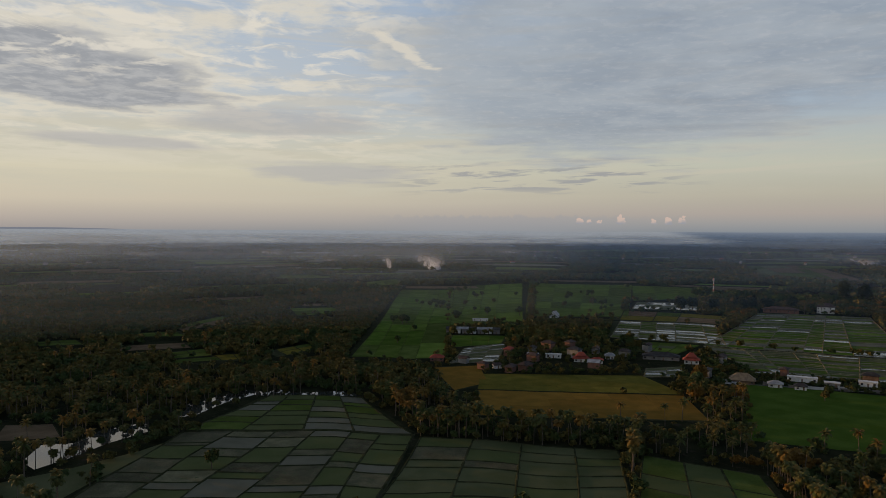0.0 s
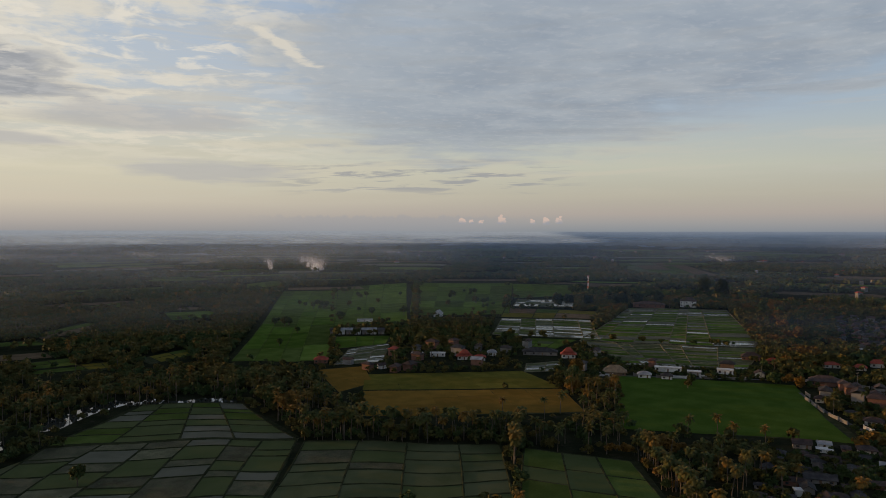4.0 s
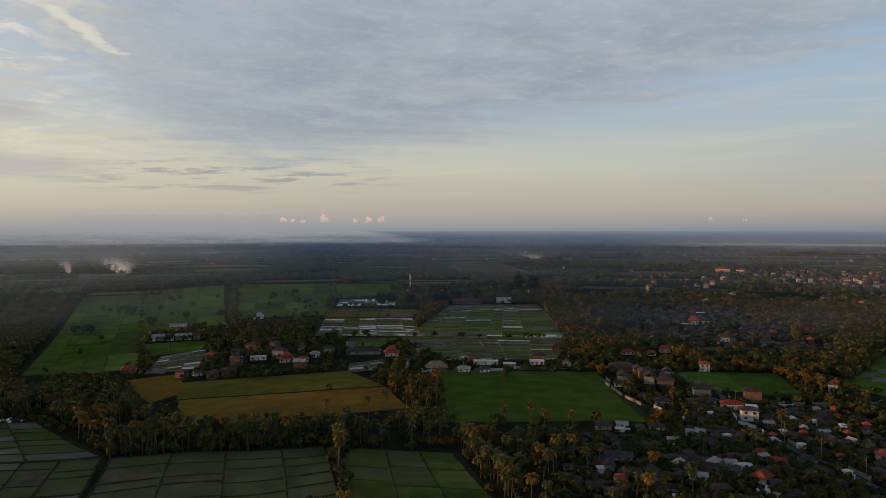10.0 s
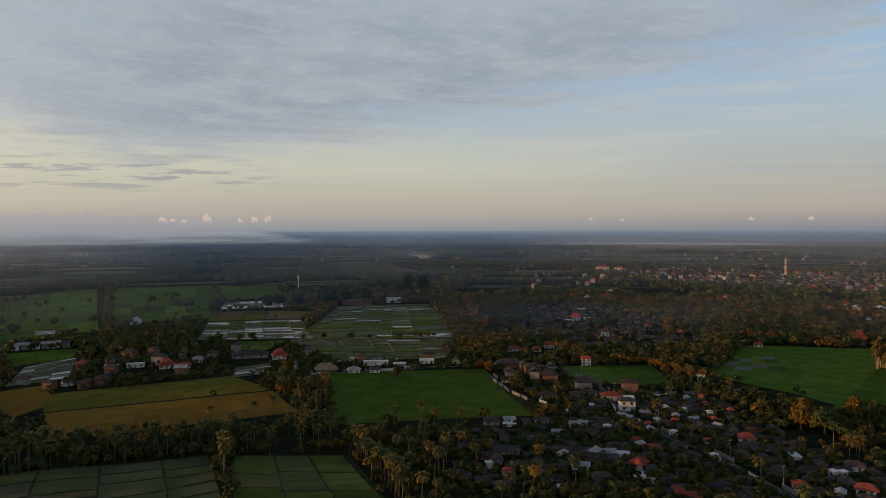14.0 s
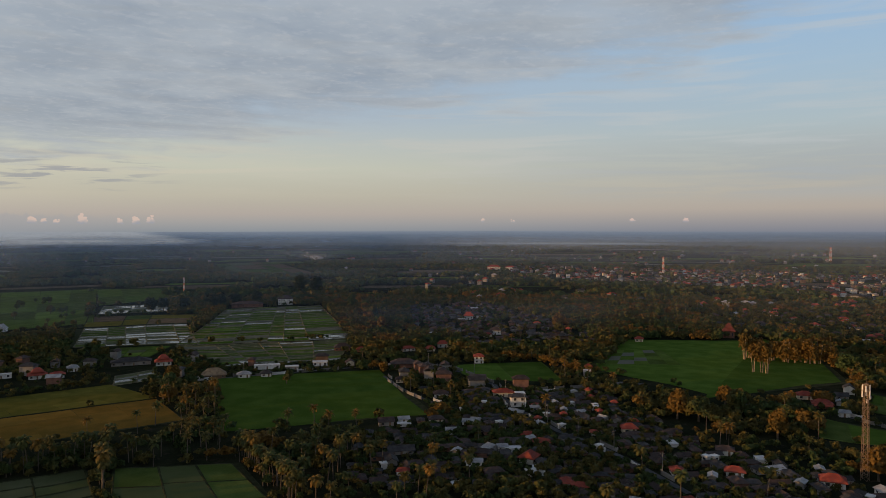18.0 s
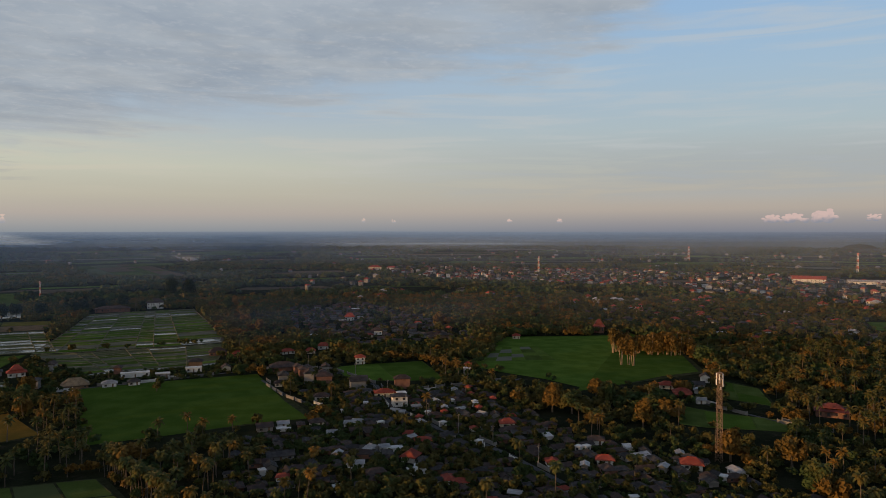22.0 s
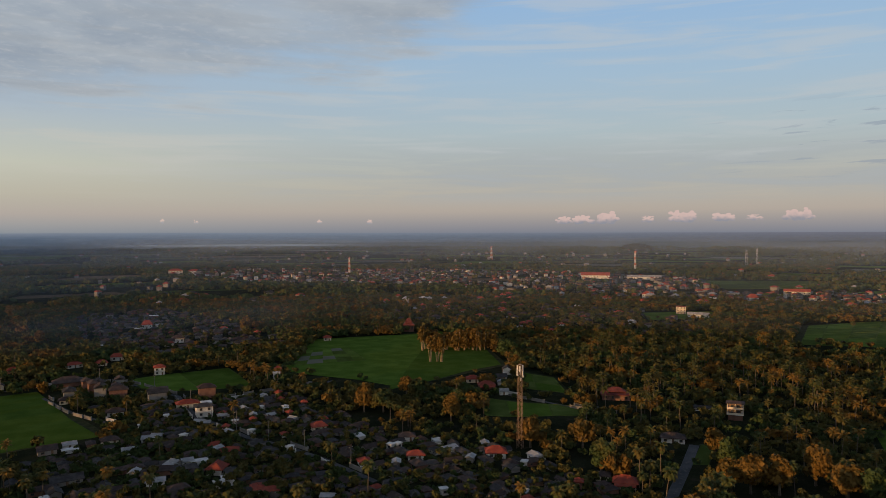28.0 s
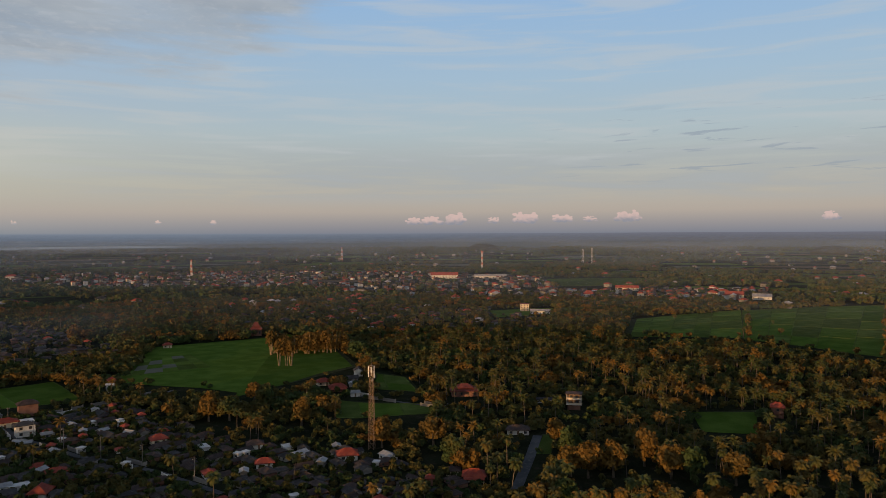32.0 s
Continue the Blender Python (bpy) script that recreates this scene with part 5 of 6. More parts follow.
for line, half in ((ROADS[0], 2.0), (ROADS[5], 1.8)):
    for (x0, y0), (x1, y1) in zip(line, line[1:]):
        utility_pole((x0 + x1) / 2 + half + 0.7, (y0 + y1) / 2, math.degrees(math.atan2(y1 - y0, x1 - x0)) + 90)

# ---------------------------------------------------------------- towers
def lattice_tower(x, y, height, foot, top, bays, mats, label, name="radio_tower", girth=1.0, antennas=True, split=False):
    root = new(name)
    root.location = (x, y, 0)
    for i in range(4):
        c = [(-1, -1), (1, -1), (1, 1), (-1, 1)][i]
        for k in range(len(mats)):
            z0, z1 = height * k / len(mats), height * (k + 1) / len(mats)
            r0, r1 = foot + (top - foot) * z0 / height, foot + (top - foot) * z1 / height
            part("leg", Shape().tube((c[0] * r0, c[1] * r0, z0), (c[0] * r1, c[1] * r1, z1), 0.16 * girth, 0.14 * girth, 5).mesh("leg", mats[k]), root)
    for k in range(bays):
        z0, z1 = height * k / bays, height * (k + 1) / bays
        r0, r1 = foot + (top - foot) * z0 / height, foot + (top - foot) * z1 / height
        s = Shape()
        for i in range(4):
            a, b = [(-1, -1), (1, -1), (1, 1), (-1, 1)][i], [(1, -1), (1, 1), (-1, 1), (-1, -1)][i]
            s.tube((a[0] * r0, a[1] * r0, z0), (b[0] * r1, b[1] * r1, z1), 0.09 * girth, 0.09 * girth, 4)
            s.tube((b[0] * r0, b[1] * r0, z0), (a[0] * r1, a[1] * r1, z1), 0.09 * girth, 0.09 * girth, 4)
            s.tube((a[0] * r1, a[1] * r1, z1), (b[0] * r1, b[1] * r1, z1), 0.08 * girth, 0.08 * girth, 4)
            if split:
                for m in range(3):
                    bar = Shape()
                    n = len(s.v) - 24 + 8 * m
                    bar.v = s.v[n:n + 8]
                    bar.f = [[q - n for q in f] for f in s.f[len(s.f) - 18 + 6 * m:len(s.f) - 12 + 6 * m]]
                    part("brace", bar.mesh("brace", mats[0]), root)
        if split:
            continue
        part("brace", s.mesh("brace", mats[min(len(mats) - 1, int((k + 0.5) / bays * len(mats)))]), root)
    if antennas:
        part("platform", Shape().box(-top - 0.45, -top - 0.45, height * 0.93, top + 0.45, top + 0.45, height * 0.93 + 0.15).mesh("platform", mats[-1]), root)
        for i in range(6):
            a = i * math.pi / 3 + 0.3
            cx, cy = (top + 0.75) * math.cos(a), (top + 0.75) * math.sin(a)
            z = height * (0.955 if i % 2 else 0.90)
            part("panel_antenna", Shape().box(cx - 0.22, cy - 0.22, z - 1.3, cx + 0.22, cy + 0.22, z + 1.3).mesh("panel_antenna", STEEL_WHITE), root, "pale panel antenna")
        for i, zz in enumerate((0.86, 0.82)):
            dish = Shape().tube((top * 0.9, -top - 0.2 + i, height * zz), (top * 0.9 + 0.1, -top - 0.8 + i, height * zz), 0.75, 0.6, 12)
            part("dish", dish.mesh("dish", STEEL_WHITE), root, "round white dish")
        part("lightning_rod", Shape().tube((0, 0, height), (0, 0, height + 3.5), 0.08, 0.03, 5).mesh("lightning_rod", mats[-1]), root)
        part("top_plate", Shape().box(-top, -top, height - 0.12, top, top, height).mesh("top_plate", mats[-1]), root)
    tagged(root, label, "tower")
    HOUSE_SPOTS.append((x, y, 6))
    return root


lattice_tower(315, 107, 39.0, 1.25, 0.75, 17, [STEEL_RUST] * 4, "tall rusty lattice radio tower with panel antennas", girth=0.52, split=True)
stripes = [STEEL_RED, STEEL_WHITE] * 3 + [STEEL_RED]
lattice_tower(418, 1106, 29, 0.9, 0.45, 10, stripes, "red and white lattice mast beyond the rice fields", girth=0.9)
lattice_tower(1469, 930, 42, 1.9, 1.0, 10, stripes, "red and white lattice tower over the town", girth=2.0)
lattice_tower(1882, 328, 52, 2.0, 1.3, 10, stripes, "red and white lattice tower over the town", girth=2.4)
lattice_tower(2461, 946, 50, 3.0, 1.6, 8, stripes, "thin lattice tower far off in the haze", girth=2.6, antennas=False)
lattice_tower(2283, 78, 48, 3.0, 1.6, 8, [STEEL_WHITE] * 2, "pale lattice tower far off in the haze", girth=1.6, antennas=False)
lattice_tower(2264, 49, 52, 3.0, 1.6, 8, [STEEL_WHITE] * 2, "pale lattice tower far off in the haze", girth=1.6, antennas=False)

# ---------------------------------------------------------------- plants
leaf_rng = np.random.default_rng(3)


def palm_crown(fronds, pairs, length, rng):
    """Fronds that arch up and out and droop, each with hanging leaflets on both sides."""
    v, f = [], []
    for i in range(fronds):
        a = 2.399963 * i + rng.uniform(-0.2, 0.2)
        rise = 1.25 - 1.75 * (i / fronds) + rng.uniform(-0.12, 0.12)
        out = np.array([math.cos(a), math.sin(a), 0.0])
        side = np.array([-math.sin(a), math.cos(a), 0.0])
        size = length * rng.uniform(0.85, 1.12)
        p, slope = np.zeros(3), rise
        pts = [p.copy()]
        for k in range(pairs):
            p = p + size / pairs * (out * math.cos(slope) + np.array([0, 0, math.sin(slope)]))
            slope -= (0.55 + 1.1 * k / pairs) * 2.3 / pairs
            pts.append(p.copy())
        for k in range(pairs):
            s = (k + 0.6) / pairs
            reach = size * 0.27 * math.sin(math.pi * min(1.0, 0.16 + 0.86 * s)) + 0.15
            for sign in (-1, 1):
                tip = side * sign * reach * 0.85 + np.array([0, 0, -reach * 0.55]) + (pts[k + 1] - pts[k]) * 0.55
                n = len(v)
                v += [pts[k], pts[k + 1], pts[k + 1] + tip * rng.uniform(0.85, 1.1), pts[k] + tip * rng.uniform(0.75, 1.0)]
                f.append((n, n + 1, n + 2, n + 3))
    return np.array(v), np.array(f)


def leaf_crown(clumps, size, radius, height, rng, lobes=7):
    """Leaf sprays scattered over several uneven lobes."""
    centres = rng.normal(0, 1, (lobes, 3))
    centres *= (0.55 * rng.uniform(0.5, 1.0, lobes) / np.linalg.norm(centres, axis=1))[:, None]
    centres *= np.array([radius, radius, height * 0.55])
    reach = rng.uniform(0.38, 0.62, lobes)
    which = rng.integers(0, lobes, clumps)
    way = rng.normal(0, 1, (clumps, 3))
    way /= np.linalg.norm(way, axis=1)[:, None]
    way[:, 2] = np.abs(way[:, 2]) * 1.0 - 0.35
    pos = centres[which] + way * np.array([radius, radius, height * 0.6]) * reach[which][:, None] * rng.uniform(0.75, 1.05, clumps)[:, None]
    normal = way + rng.normal(0, 0.45, (clumps, 3))
    normal /= np.linalg.norm(normal, axis=1)[:, None]
    t = np.cross(normal, rng.normal(0, 1, (clumps, 3)))
    t /= np.linalg.norm(t, axis=1)[:, None] + 1e-9
    b = np.cross(normal, t)
    s = size * rng.uniform(0.6, 1.25, clumps)
    corners = []
    for u, w in ((-1, -0.35), (0.1, -0.8), (1, 0.2), (-0.2, 0.85)):
        wob = rng.uniform(0.7, 1.2, (clumps, 2))
        corners.append(pos + t * (u * s * wob[:, 0])[:, None] * 0.6 + b * (w * s * wob[:, 1])[:, None] * 0.6 - normal * (0.18 * s * abs(u))[:, None])
    v = np.stack(corners, 1).reshape(-1, 3)
    v[:, 2] -= v[:, 2].min()
    return v, np.arange(clumps * 4).reshape(-1, 4)


def palm_trunk(height, lean, rng):
    s = Shape()
    n, seg = 6, 6
    a = rng.uniform(0, 6.28)
    pts = [(lean * (k / seg) ** 2 * math.cos(a), lean * (k / seg) ** 2 * math.sin(a), height * k / seg) for k in range(seg + 1)]
    rad = [0.27 - 0.13 * (k / seg) ** 0.6 for k in range(seg + 1)]
    v = [(p[0] + r * math.cos(2 * math.pi * i / n), p[1] + r * math.sin(2 * math.pi * i / n), p[2]) for p, r in zip(pts, rad) for i in range(n)]
    f = [(k * n + i, k * n + (i + 1) % n, (k + 1) * n + (i + 1) % n, (k + 1) * n + i) for k in range(seg) for i in range(n)]
    s.add(v, f)
    return s, pts[-1]


def tree_trunk(height, rng, girth=0.28, limbs=4, spread_out=2.2):
    s = Shape()
    fork = height * 0.55
    s.tube((0, 0, 0), (0.1, 0.05, fork), girth, girth * 0.7, 7)
    for i in range(limbs):
        a = 6.28 * i / limbs + rng.uniform(-0.4, 0.4)
        s.tube((0.1, 0.05, fork * rng.uniform(0.8, 1.0)), (spread_out * math.cos(a), spread_out * math.sin(a), height * rng.uniform(0.85, 1.1)), girth * 0.5, girth * 0.15, 5)
    return s


# where plants may stand
CLUMPS = [(319, 16), (296, 8), (316, -15), (302, -25), (301, -33), (299, -49), (299, -2), (325, 80), (347, 198), (346, 156), (318, 103), (580, 491), (723, 462), (343, 208), (709, 776), (707, 699)]
for cx, cy in CLUMPS:
    HOUSE_SPOTS.append((cx, cy, 5.0))
    SHOWN.append((cx, cy, 5.0))
HS = np.array(HOUSE_SPOTS)


def free(x, y, margin_house=0.0):
    ok = np.ones(len(x), bool)
    for k in KEEP:
        ok &= ~inside(k, x, y)
    for line, half in zip(ROADS, ROAD_HALF):
        ok &= ~near_line(line, x, y, half + 1.5)
    for i in range(0, len(x), 4000):
        s = slice(i, i + 4000)
        d2 = (x[s, None] - HS[None, :, 0]) ** 2 + (y[s, None] - HS[None, :, 1]) ** 2
        ok[s] &= (d2 > (HS[None, :, 2] + margin_house) ** 2).all(1)
    return ok


SHOWN.append((315, 107, 6.0))
SH = np.array(SHOWN)


def hides(x, y, tall):
    """Whether a plant of that height would stand before a field or a chosen house, seen from 100 m up."""
    bad = np.zeros(len(x), bool)
    for step in (0.12, 0.25, 0.4, 0.55, 0.7, 0.85, 1.0):
        k = 100.0 / (100.0 - tall * step)
        if step in (0.4, 0.7, 1.0):
            for p in KEEP + WATERS[:3]:
                bad |= inside(p, x * k, y * k)
        if step < 0.9:
            bad |= (((x * k)[:, None] - SH[None, :, 0]) ** 2 + ((y * k)[:, None] - SH[None, :, 1]) ** 2 < SH[None, :, 2] ** 2).any(1)
    return bad


def scatter_ring(d0, d1, per, rng, az0=-36.0, az1=112.0):
    """Points over the ring of the plain, about one for every per square metres."""
    area = radians(az1 - az0) / 2 * (d1 * d1 - d0 * d0)
    n = int(area / per)
    az = np.radians(rng.uniform(az0, az1, n))
    d = np.sqrt(rng.uniform(d0 * d0, d1 * d1, n))
    return d * np.sin(az), d * np.cos(az)


def lumps_of(x, y, size, seed):
    return np.array([noise.noise(Vector((a / size, b / size, seed))) for a, b in zip(x, y)])


def merge(name, templates, x, y, scale, rng, material, label, base_z=None, stretch=None):
    """All the plants of one kind as one object of real geometry."""
    vs, fs, off = [], [], 0
    pick_t = rng.integers(0, len(templates), len(x))
    for k, (tv, tf) in enumerate(templates):
        idx = np.where(pick_t == k)[0]
        if not len(idx):
            continue
        a = rng.uniform(0, 6.28, len(idx))
        c, s = np.cos(a), np.sin(a)
        sc = scale[idx]
        sz = sc * (stretch[idx] if stretch is not None else 1.0)
        vx = (tv[None, :, 0] * c[:, None] - tv[None, :, 1] * s[:, None]) * sc[:, None] + x[idx][:, None]
        vy = (tv[None, :, 0] * s[:, None] + tv[None, :, 1] * c[:, None]) * sc[:, None] + y[idx][:, None]
        vz = tv[None, :, 2] * sz[:, None] + (base_z[idx][:, None] if base_z is not None else 0.0)
        v = np.stack([vx, vy, vz], -1).reshape(-1, 3)
        f = (tf[None] + (np.arange(len(idx)) * len(tv))[:, None, None]).reshape(-1, 4) + off
        off += len(v)
        vs.append(v)
        fs.append(f)
    ob = new(name, fill(name, np.concatenate(vs), np.concatenate(fs), material))
    return tagged(ob, label, name.replace("_", " "), kind="stuff")


rng = np.random.default_rng(8)
VX = [v[0] for v in VILLAGES.values()]


def in_village(x, y):
    hit = np.zeros(len(x), bool)
    for p in VX:
        hit |= inside(p, x, y)
    return hit


# single trees: palms and broad crowns nearest to the drone
palm_protos = []
for i in range(6):
    h = 10.0 + 0.8 * i
    shape, tip = palm_trunk(h, rng.uniform(0.3, 2.2), rng)
    root = new("coconut_palm", shape.mesh("palm_trunk", BARK))
    cv, cf = palm_crown(19, 7, 3.7, rng)
    crown = part("crown", fill("palm_crown", cv + np.array(tip), cf, PALM_LEAF), root, "arching feathery fronds")
    tagged(root, "tall coconut palm with slender curved trunk", "palm", "coconut palms")
    palm_protos.append(root)
tree_protos = []
for i in range(6):
    h, r = 3.6 + 0.3 * i, 2.8 + 0.28 * i
    shape = tree_trunk(h, rng)
    root = new("broadleaf_tree", shape.mesh("tree_trunk", BARK))
    cv, cf = leaf_crown(420, 1.15, r, r * 1.9, rng, 9)
    part("crown", fill("tree_crown", cv + np.array([0, 0, h * 0.45]), cf, TREE_LEAF), root, "dense dark green crown")
    tagged(root, "dark green broadleaf tree with uneven crown", "tree", "village trees")
    tree_protos.append(root)


def palm_share(x, y):
    """How far palms outnumber other trees: most along the paddies and in the eastern groves."""
    az = np.degrees(np.arctan2(x, y))
    d = np.hypot(x, y)
    east = np.clip((az - 66) / 12, 0, 1) * np.clip((900 - d) / 300, 0, 1)
    rows = ((az > -40) & (az < 40) & (d < 470)).astype(float) * 0.75
    return np.clip(0.06 + 0.18 * east + rows * 0.35, 0, 0.9)


def stand(protos, x, y, smin, smax, rnd, used_set):
    k = rnd.randrange(len(protos))
    s = rnd.uniform(smin, smax)
    m = pose(x, y, 0, 0, 0, rnd.uniform(0, 360))
    ob = copy_thing(protos[k], m) if k in used_set else protos[k]
    used_set.add(k)
    ob.matrix_basis = m @ Matrix.Diagonal((s, s, s * rnd.uniform(0.9, 1.12), 1))
    return ob


x, y = scatter_ring(235, 1100, 19, rng)
ok = free(x, y)
x, y = x[ok], y[ok]
thin = in_village(x, y)
smoky = inside(VILLAGES["grey"][0], x, y)
keep = ~thin | (rng.uniform(0, 1, len(x)) < np.where(np.hypot(x, y) < 620, 0.95, 0.88) * np.where(smoky, 0.4, 1.0))
x, y, thin = x[keep], y[keep], thin[keep]
wet = np.zeros(len(x), bool)
for w in WATERS:
    wet |= inside(w, x, y)
keep = ~wet | (rng.uniform(0, 1, len(x)) < 0.16)
x, y, thin, wet = x[keep], y[keep], thin[keep], wet[keep]
d = np.hypot(x, y)
palm = rng.uniform(0, 1, len(x)) < palm_share(x, y) * (0.45 + 0.9 * (lumps_of(x, y, 45, 2.0) > -0.05))
palm = palm & (~thin | (rng.uniform(0, 1, len(x)) < 0.45))
# palms stand further apart than the trees below them
palm_keep = rng.uniform(0, 1, len(x)) < 0.55
lone = rng.uniform(0, 1, len(x))
tall = np.where(palm, 13.5, 7.0)
blocked = hides(x, y, tall) & (lone > np.where(palm, 0.05, 0.10))
x, y, d, thin, palm, palm_keep = (q[~blocked] for q in (x, y, d, thin, palm, palm_keep))
order = np.argsort(d)
rnd = random.Random(4)
used_p, used_t = set(), set()
n_p = n_t = 0
taken = np.zeros(len(x), bool)
for i in order:
    if palm[i] and palm_keep[i] and n_p < 150:
        stand(palm_protos, x[i], y[i], 0.72, 1.02, rnd, used_p)
        n_p += 1
        taken[i] = True
    elif not palm[i] and n_t < 190:
        stand(tree_protos, x[i], y[i], 0.45 if thin[i] else 0.6, 0.75 if thin[i] else 1.1, rnd, used_t)
        n_t += 1
        taken[i] = True
rest = ~taken
far_palms = rest & palm & palm_keep
far_trees = rest & ~palm
# palms further off
palm_set = []
for i in range(5):
    cv, cf = palm_crown(13, 3, 3.4, rng)
    sh, tip = palm_trunk(10.0 + 0.9 * i, rng.uniform(0.3, 2.0), rng)
    palm_set.append((np.array(sh.v), np.array([f for f in sh.f if len(f) == 4]), cv + np.array(tip), cf))
px, py = x[far_palms], y[far_palms]
ps = rng.uniform(0.72, 1.05, len(px))
state = rng.bit_generator.state
merge("palm_grove", [(p[2], p[3]) for p in palm_set], px, py, ps, rng, PALM_LEAF, "crowns of many coconut palms in dense groves")
rng.bit_generator.state = state
merge("palm_grove_trunks", [(p[0], p[1]) for p in palm_set], px, py, ps, rng, BARK, "slender pale trunks of many coconut palms")
# woods in three steps of detail
tx, ty, td = x[far_trees], y[far_trees], d[far_trees]
tscale = np.where(thin[far_trees], 0.55, 0.82) * rng.uniform(0.6, 1.3, len(tx)) * (1 + 0.35 * lumps_of(tx, ty, 90, 5.0))
near_set = [leaf_crown(105, 1.5, 3.5, 5.6, rng, 7) for _ in range(6)]
mid_set = [leaf_crown(38, 2.6, 3.9, 5.6, rng, 6) for _ in range(6)]
far_set = [leaf_crown(13, 6.0, 7.5, 7.0, rng, 5) for _ in range(6)]
last_set = [leaf_crown(9, 7.0, 7.5, 7.0, rng, 4) for _ in range(6)]
# Crowns painted sunlit only to the east, where the sun falls on them.
gold = (lumps_of(tx, ty, 28, 11.0) > 0.27) & (np.degrees(np.arctan2(tx, ty)) > 22) & ~thin[far_trees]
merge("golden_trees", near_set, tx[gold], ty[gold], tscale[gold] * 1.25, rng, SUNLIT_LEAF, "trees among the woods painted sunlit rust-brown", rng.uniform(0.5, 3.0, gold.sum()))
tx, ty, td, tscale = tx[~gold], ty[~gold], td[~gold], tscale[~gold]
sel = td < 560
merge("woods", near_set, tx[sel], ty[sel], tscale[sel], rng, TREE_LEAF, "dense mixed woods and gardens", rng.uniform(0.2, 2.0, sel.sum()))
sel = ~sel
merge("woods", mid_set, tx[sel], ty[sel], tscale[sel] * 1.08, rng, TREE_LEAF, "dense mixed woods across the plain", rng.uniform(0.2, 2.5, sel.sum()))
x, y = scatter_ring(1100, 2400, 150, rng)
ok = free(x, y, -2.0) & ~hides(x, y, np.full(len(x), 6.0))
ok &= ~in_village(x, y) | (rng.uniform(0, 1, len(x)) < 0.14)
ok &= lumps_of(x, y, 120, 7.0) > -0.22
x, y = x[ok], y[ok]
merge("far_woods", far_set, x, y, rng.uniform(0.7, 1.25, len(x)), rng, TREE_LEAF, "dark woods stretching to the hazy plain", rng.uniform(0.0, 2.0, len(x)))
x, y = scatter_ring(2400, 4850, 900, rng)
ok = (lumps_of(x, y, 330, 9.0) > -0.22) & free(x, y) & ~hides(x, y, np.full(len(x), 9.0))
x, y = x[ok], y[ok]
merge("far_woods", last_set, x, y, rng.uniform(1.1, 2.2, len(x)), rng, TREE_LEAF, "far woods on the hazy plain", None, rng.uniform(0.5, 0.9, len(x)))

# garden shrubs between the village houses
x, y = scatter_ring(200, 620, 15, rng, 22.0, 92.0)
ok = in_village(x, y) & free(x, y, -1.6)
x, y = x[ok], y[ok]
merge("garden_shrubs", near_set, x, y, rng.uniform(0.28, 0.6, len(x)), rng, TREE_LEAF, "dark garden shrubs and small trees between houses")

# landmark trees
land = random.Random(9)


def big_tree(x, y, height, radius, leaf, label, seed, bark=BARK):
    r = np.random.default_rng(seed)
    root = new("large_tree", tree_trunk(height * 0.55, r, 0.6, 6, radius * 0.6).mesh("tree_trunk", bark))
    v, f = leaf_crown(1300, 1.1 + 0.075 * radius, radius, height * 0.95, r, 14)
    part("crown", fill("tree_crown", v + np.array([0, 0, height * 0.22]), f, leaf), root, "dense rounded crown")
    root.location = (x, y, 0)
    return tagged(root, label, "tree")


big_tree(562, 1003, 36, 12, SILHOUETTE_LEAF, "large dark round banyan tree", 31)
big_tree(584, 988, 36, 12, SILHOUETTE_LEAF, "large dark round banyan tree", 32)
big_tree(540, 195, 15, 10, TREE_LEAF, "broad lit tree at the edge of the green field", 33)
for i in range(7):
    big_tree(300 + 24 * i + land.uniform(-5, 5), 905 + 2 * i + land.uniform(-15, 15), 19, 9, SILHOUETTE_LEAF, "tall dark tree behind the flooded strips", 40 + i)


def grove_tree(x, y, height, seed, wide=4.6, low=0.34):
    r = np.random.default_rng(seed)
    s = Shape()
    for i in range(4):
        a = r.uniform(0, 6.28)
        s.tube((0.6 * math.cos(a), 0.6 * math.sin(a), 0), (2.0 * math.cos(a), 2.0 * math.sin(a), height * 0.75), 0.3, 0.15, 6)
    root = new("slender_tree", s.mesh("slender_trunk", PALE_BARK))
    v, f = leaf_crown(460, 1.5, wide, height * (1.15 - low), r, 12)
    part("crown", fill("slender_crown", v + np.array([0, 0, height * low]), f, SUNLIT_LEAF), root, "thin golden-brown crown")
    root.location = (x, y, 0)
    return tagged(root, "slender pale-trunked tree in a golden grove", "tree", "grove in the green field")


for i, (gx, gy) in enumerate(((498, 242), (502, 238), (501, 234))):
    grove_tree(gx, gy, 22 - i, 60 + i)
for i in range(24):
    u = i / 23
    grove_tree(546 + 24 * u + land.uniform(-5, 9), 274 - 54 * u + land.uniform(-2, 2), land.uniform(16, 22), 70 + i, 6.0, 0.34 - 0.24 * min(1, 3 * u))
# tall trees along the far side of the terraces and here and there in the woods
for i in range(11):
    u = i / 10
    big_tree(418 + 128 * u + land.uniform(-4, 8), 575 + 255 * u + land.uniform(-9, 9), land.uniform(13, 18), land.uniform(5, 8), SUNLIT_LEAF if i % 3 == 0 else TREE_LEAF, "tall brownish tree beside the rice terraces", 110 + i)
for i, (bx, by) in enumerate(((540, 456), (569, 485), (633, 405), (693, 542), (160, 446), (168, 466), (158, 429), (296, 15), (307, -25), (324, -65), (258, 15), (340, 24), (296, 65), (392, 207), (377, 192), (150, 422), (-30, 414), (-20, 396), (-36, 428))):
    big_tree(bx, by, land.uniform(11, 15), land.uniform(5, 7), SUNLIT_LEAF if i % 2 else TREE_LEAF, "tall spreading tree with sunlit crown", 140 + i)
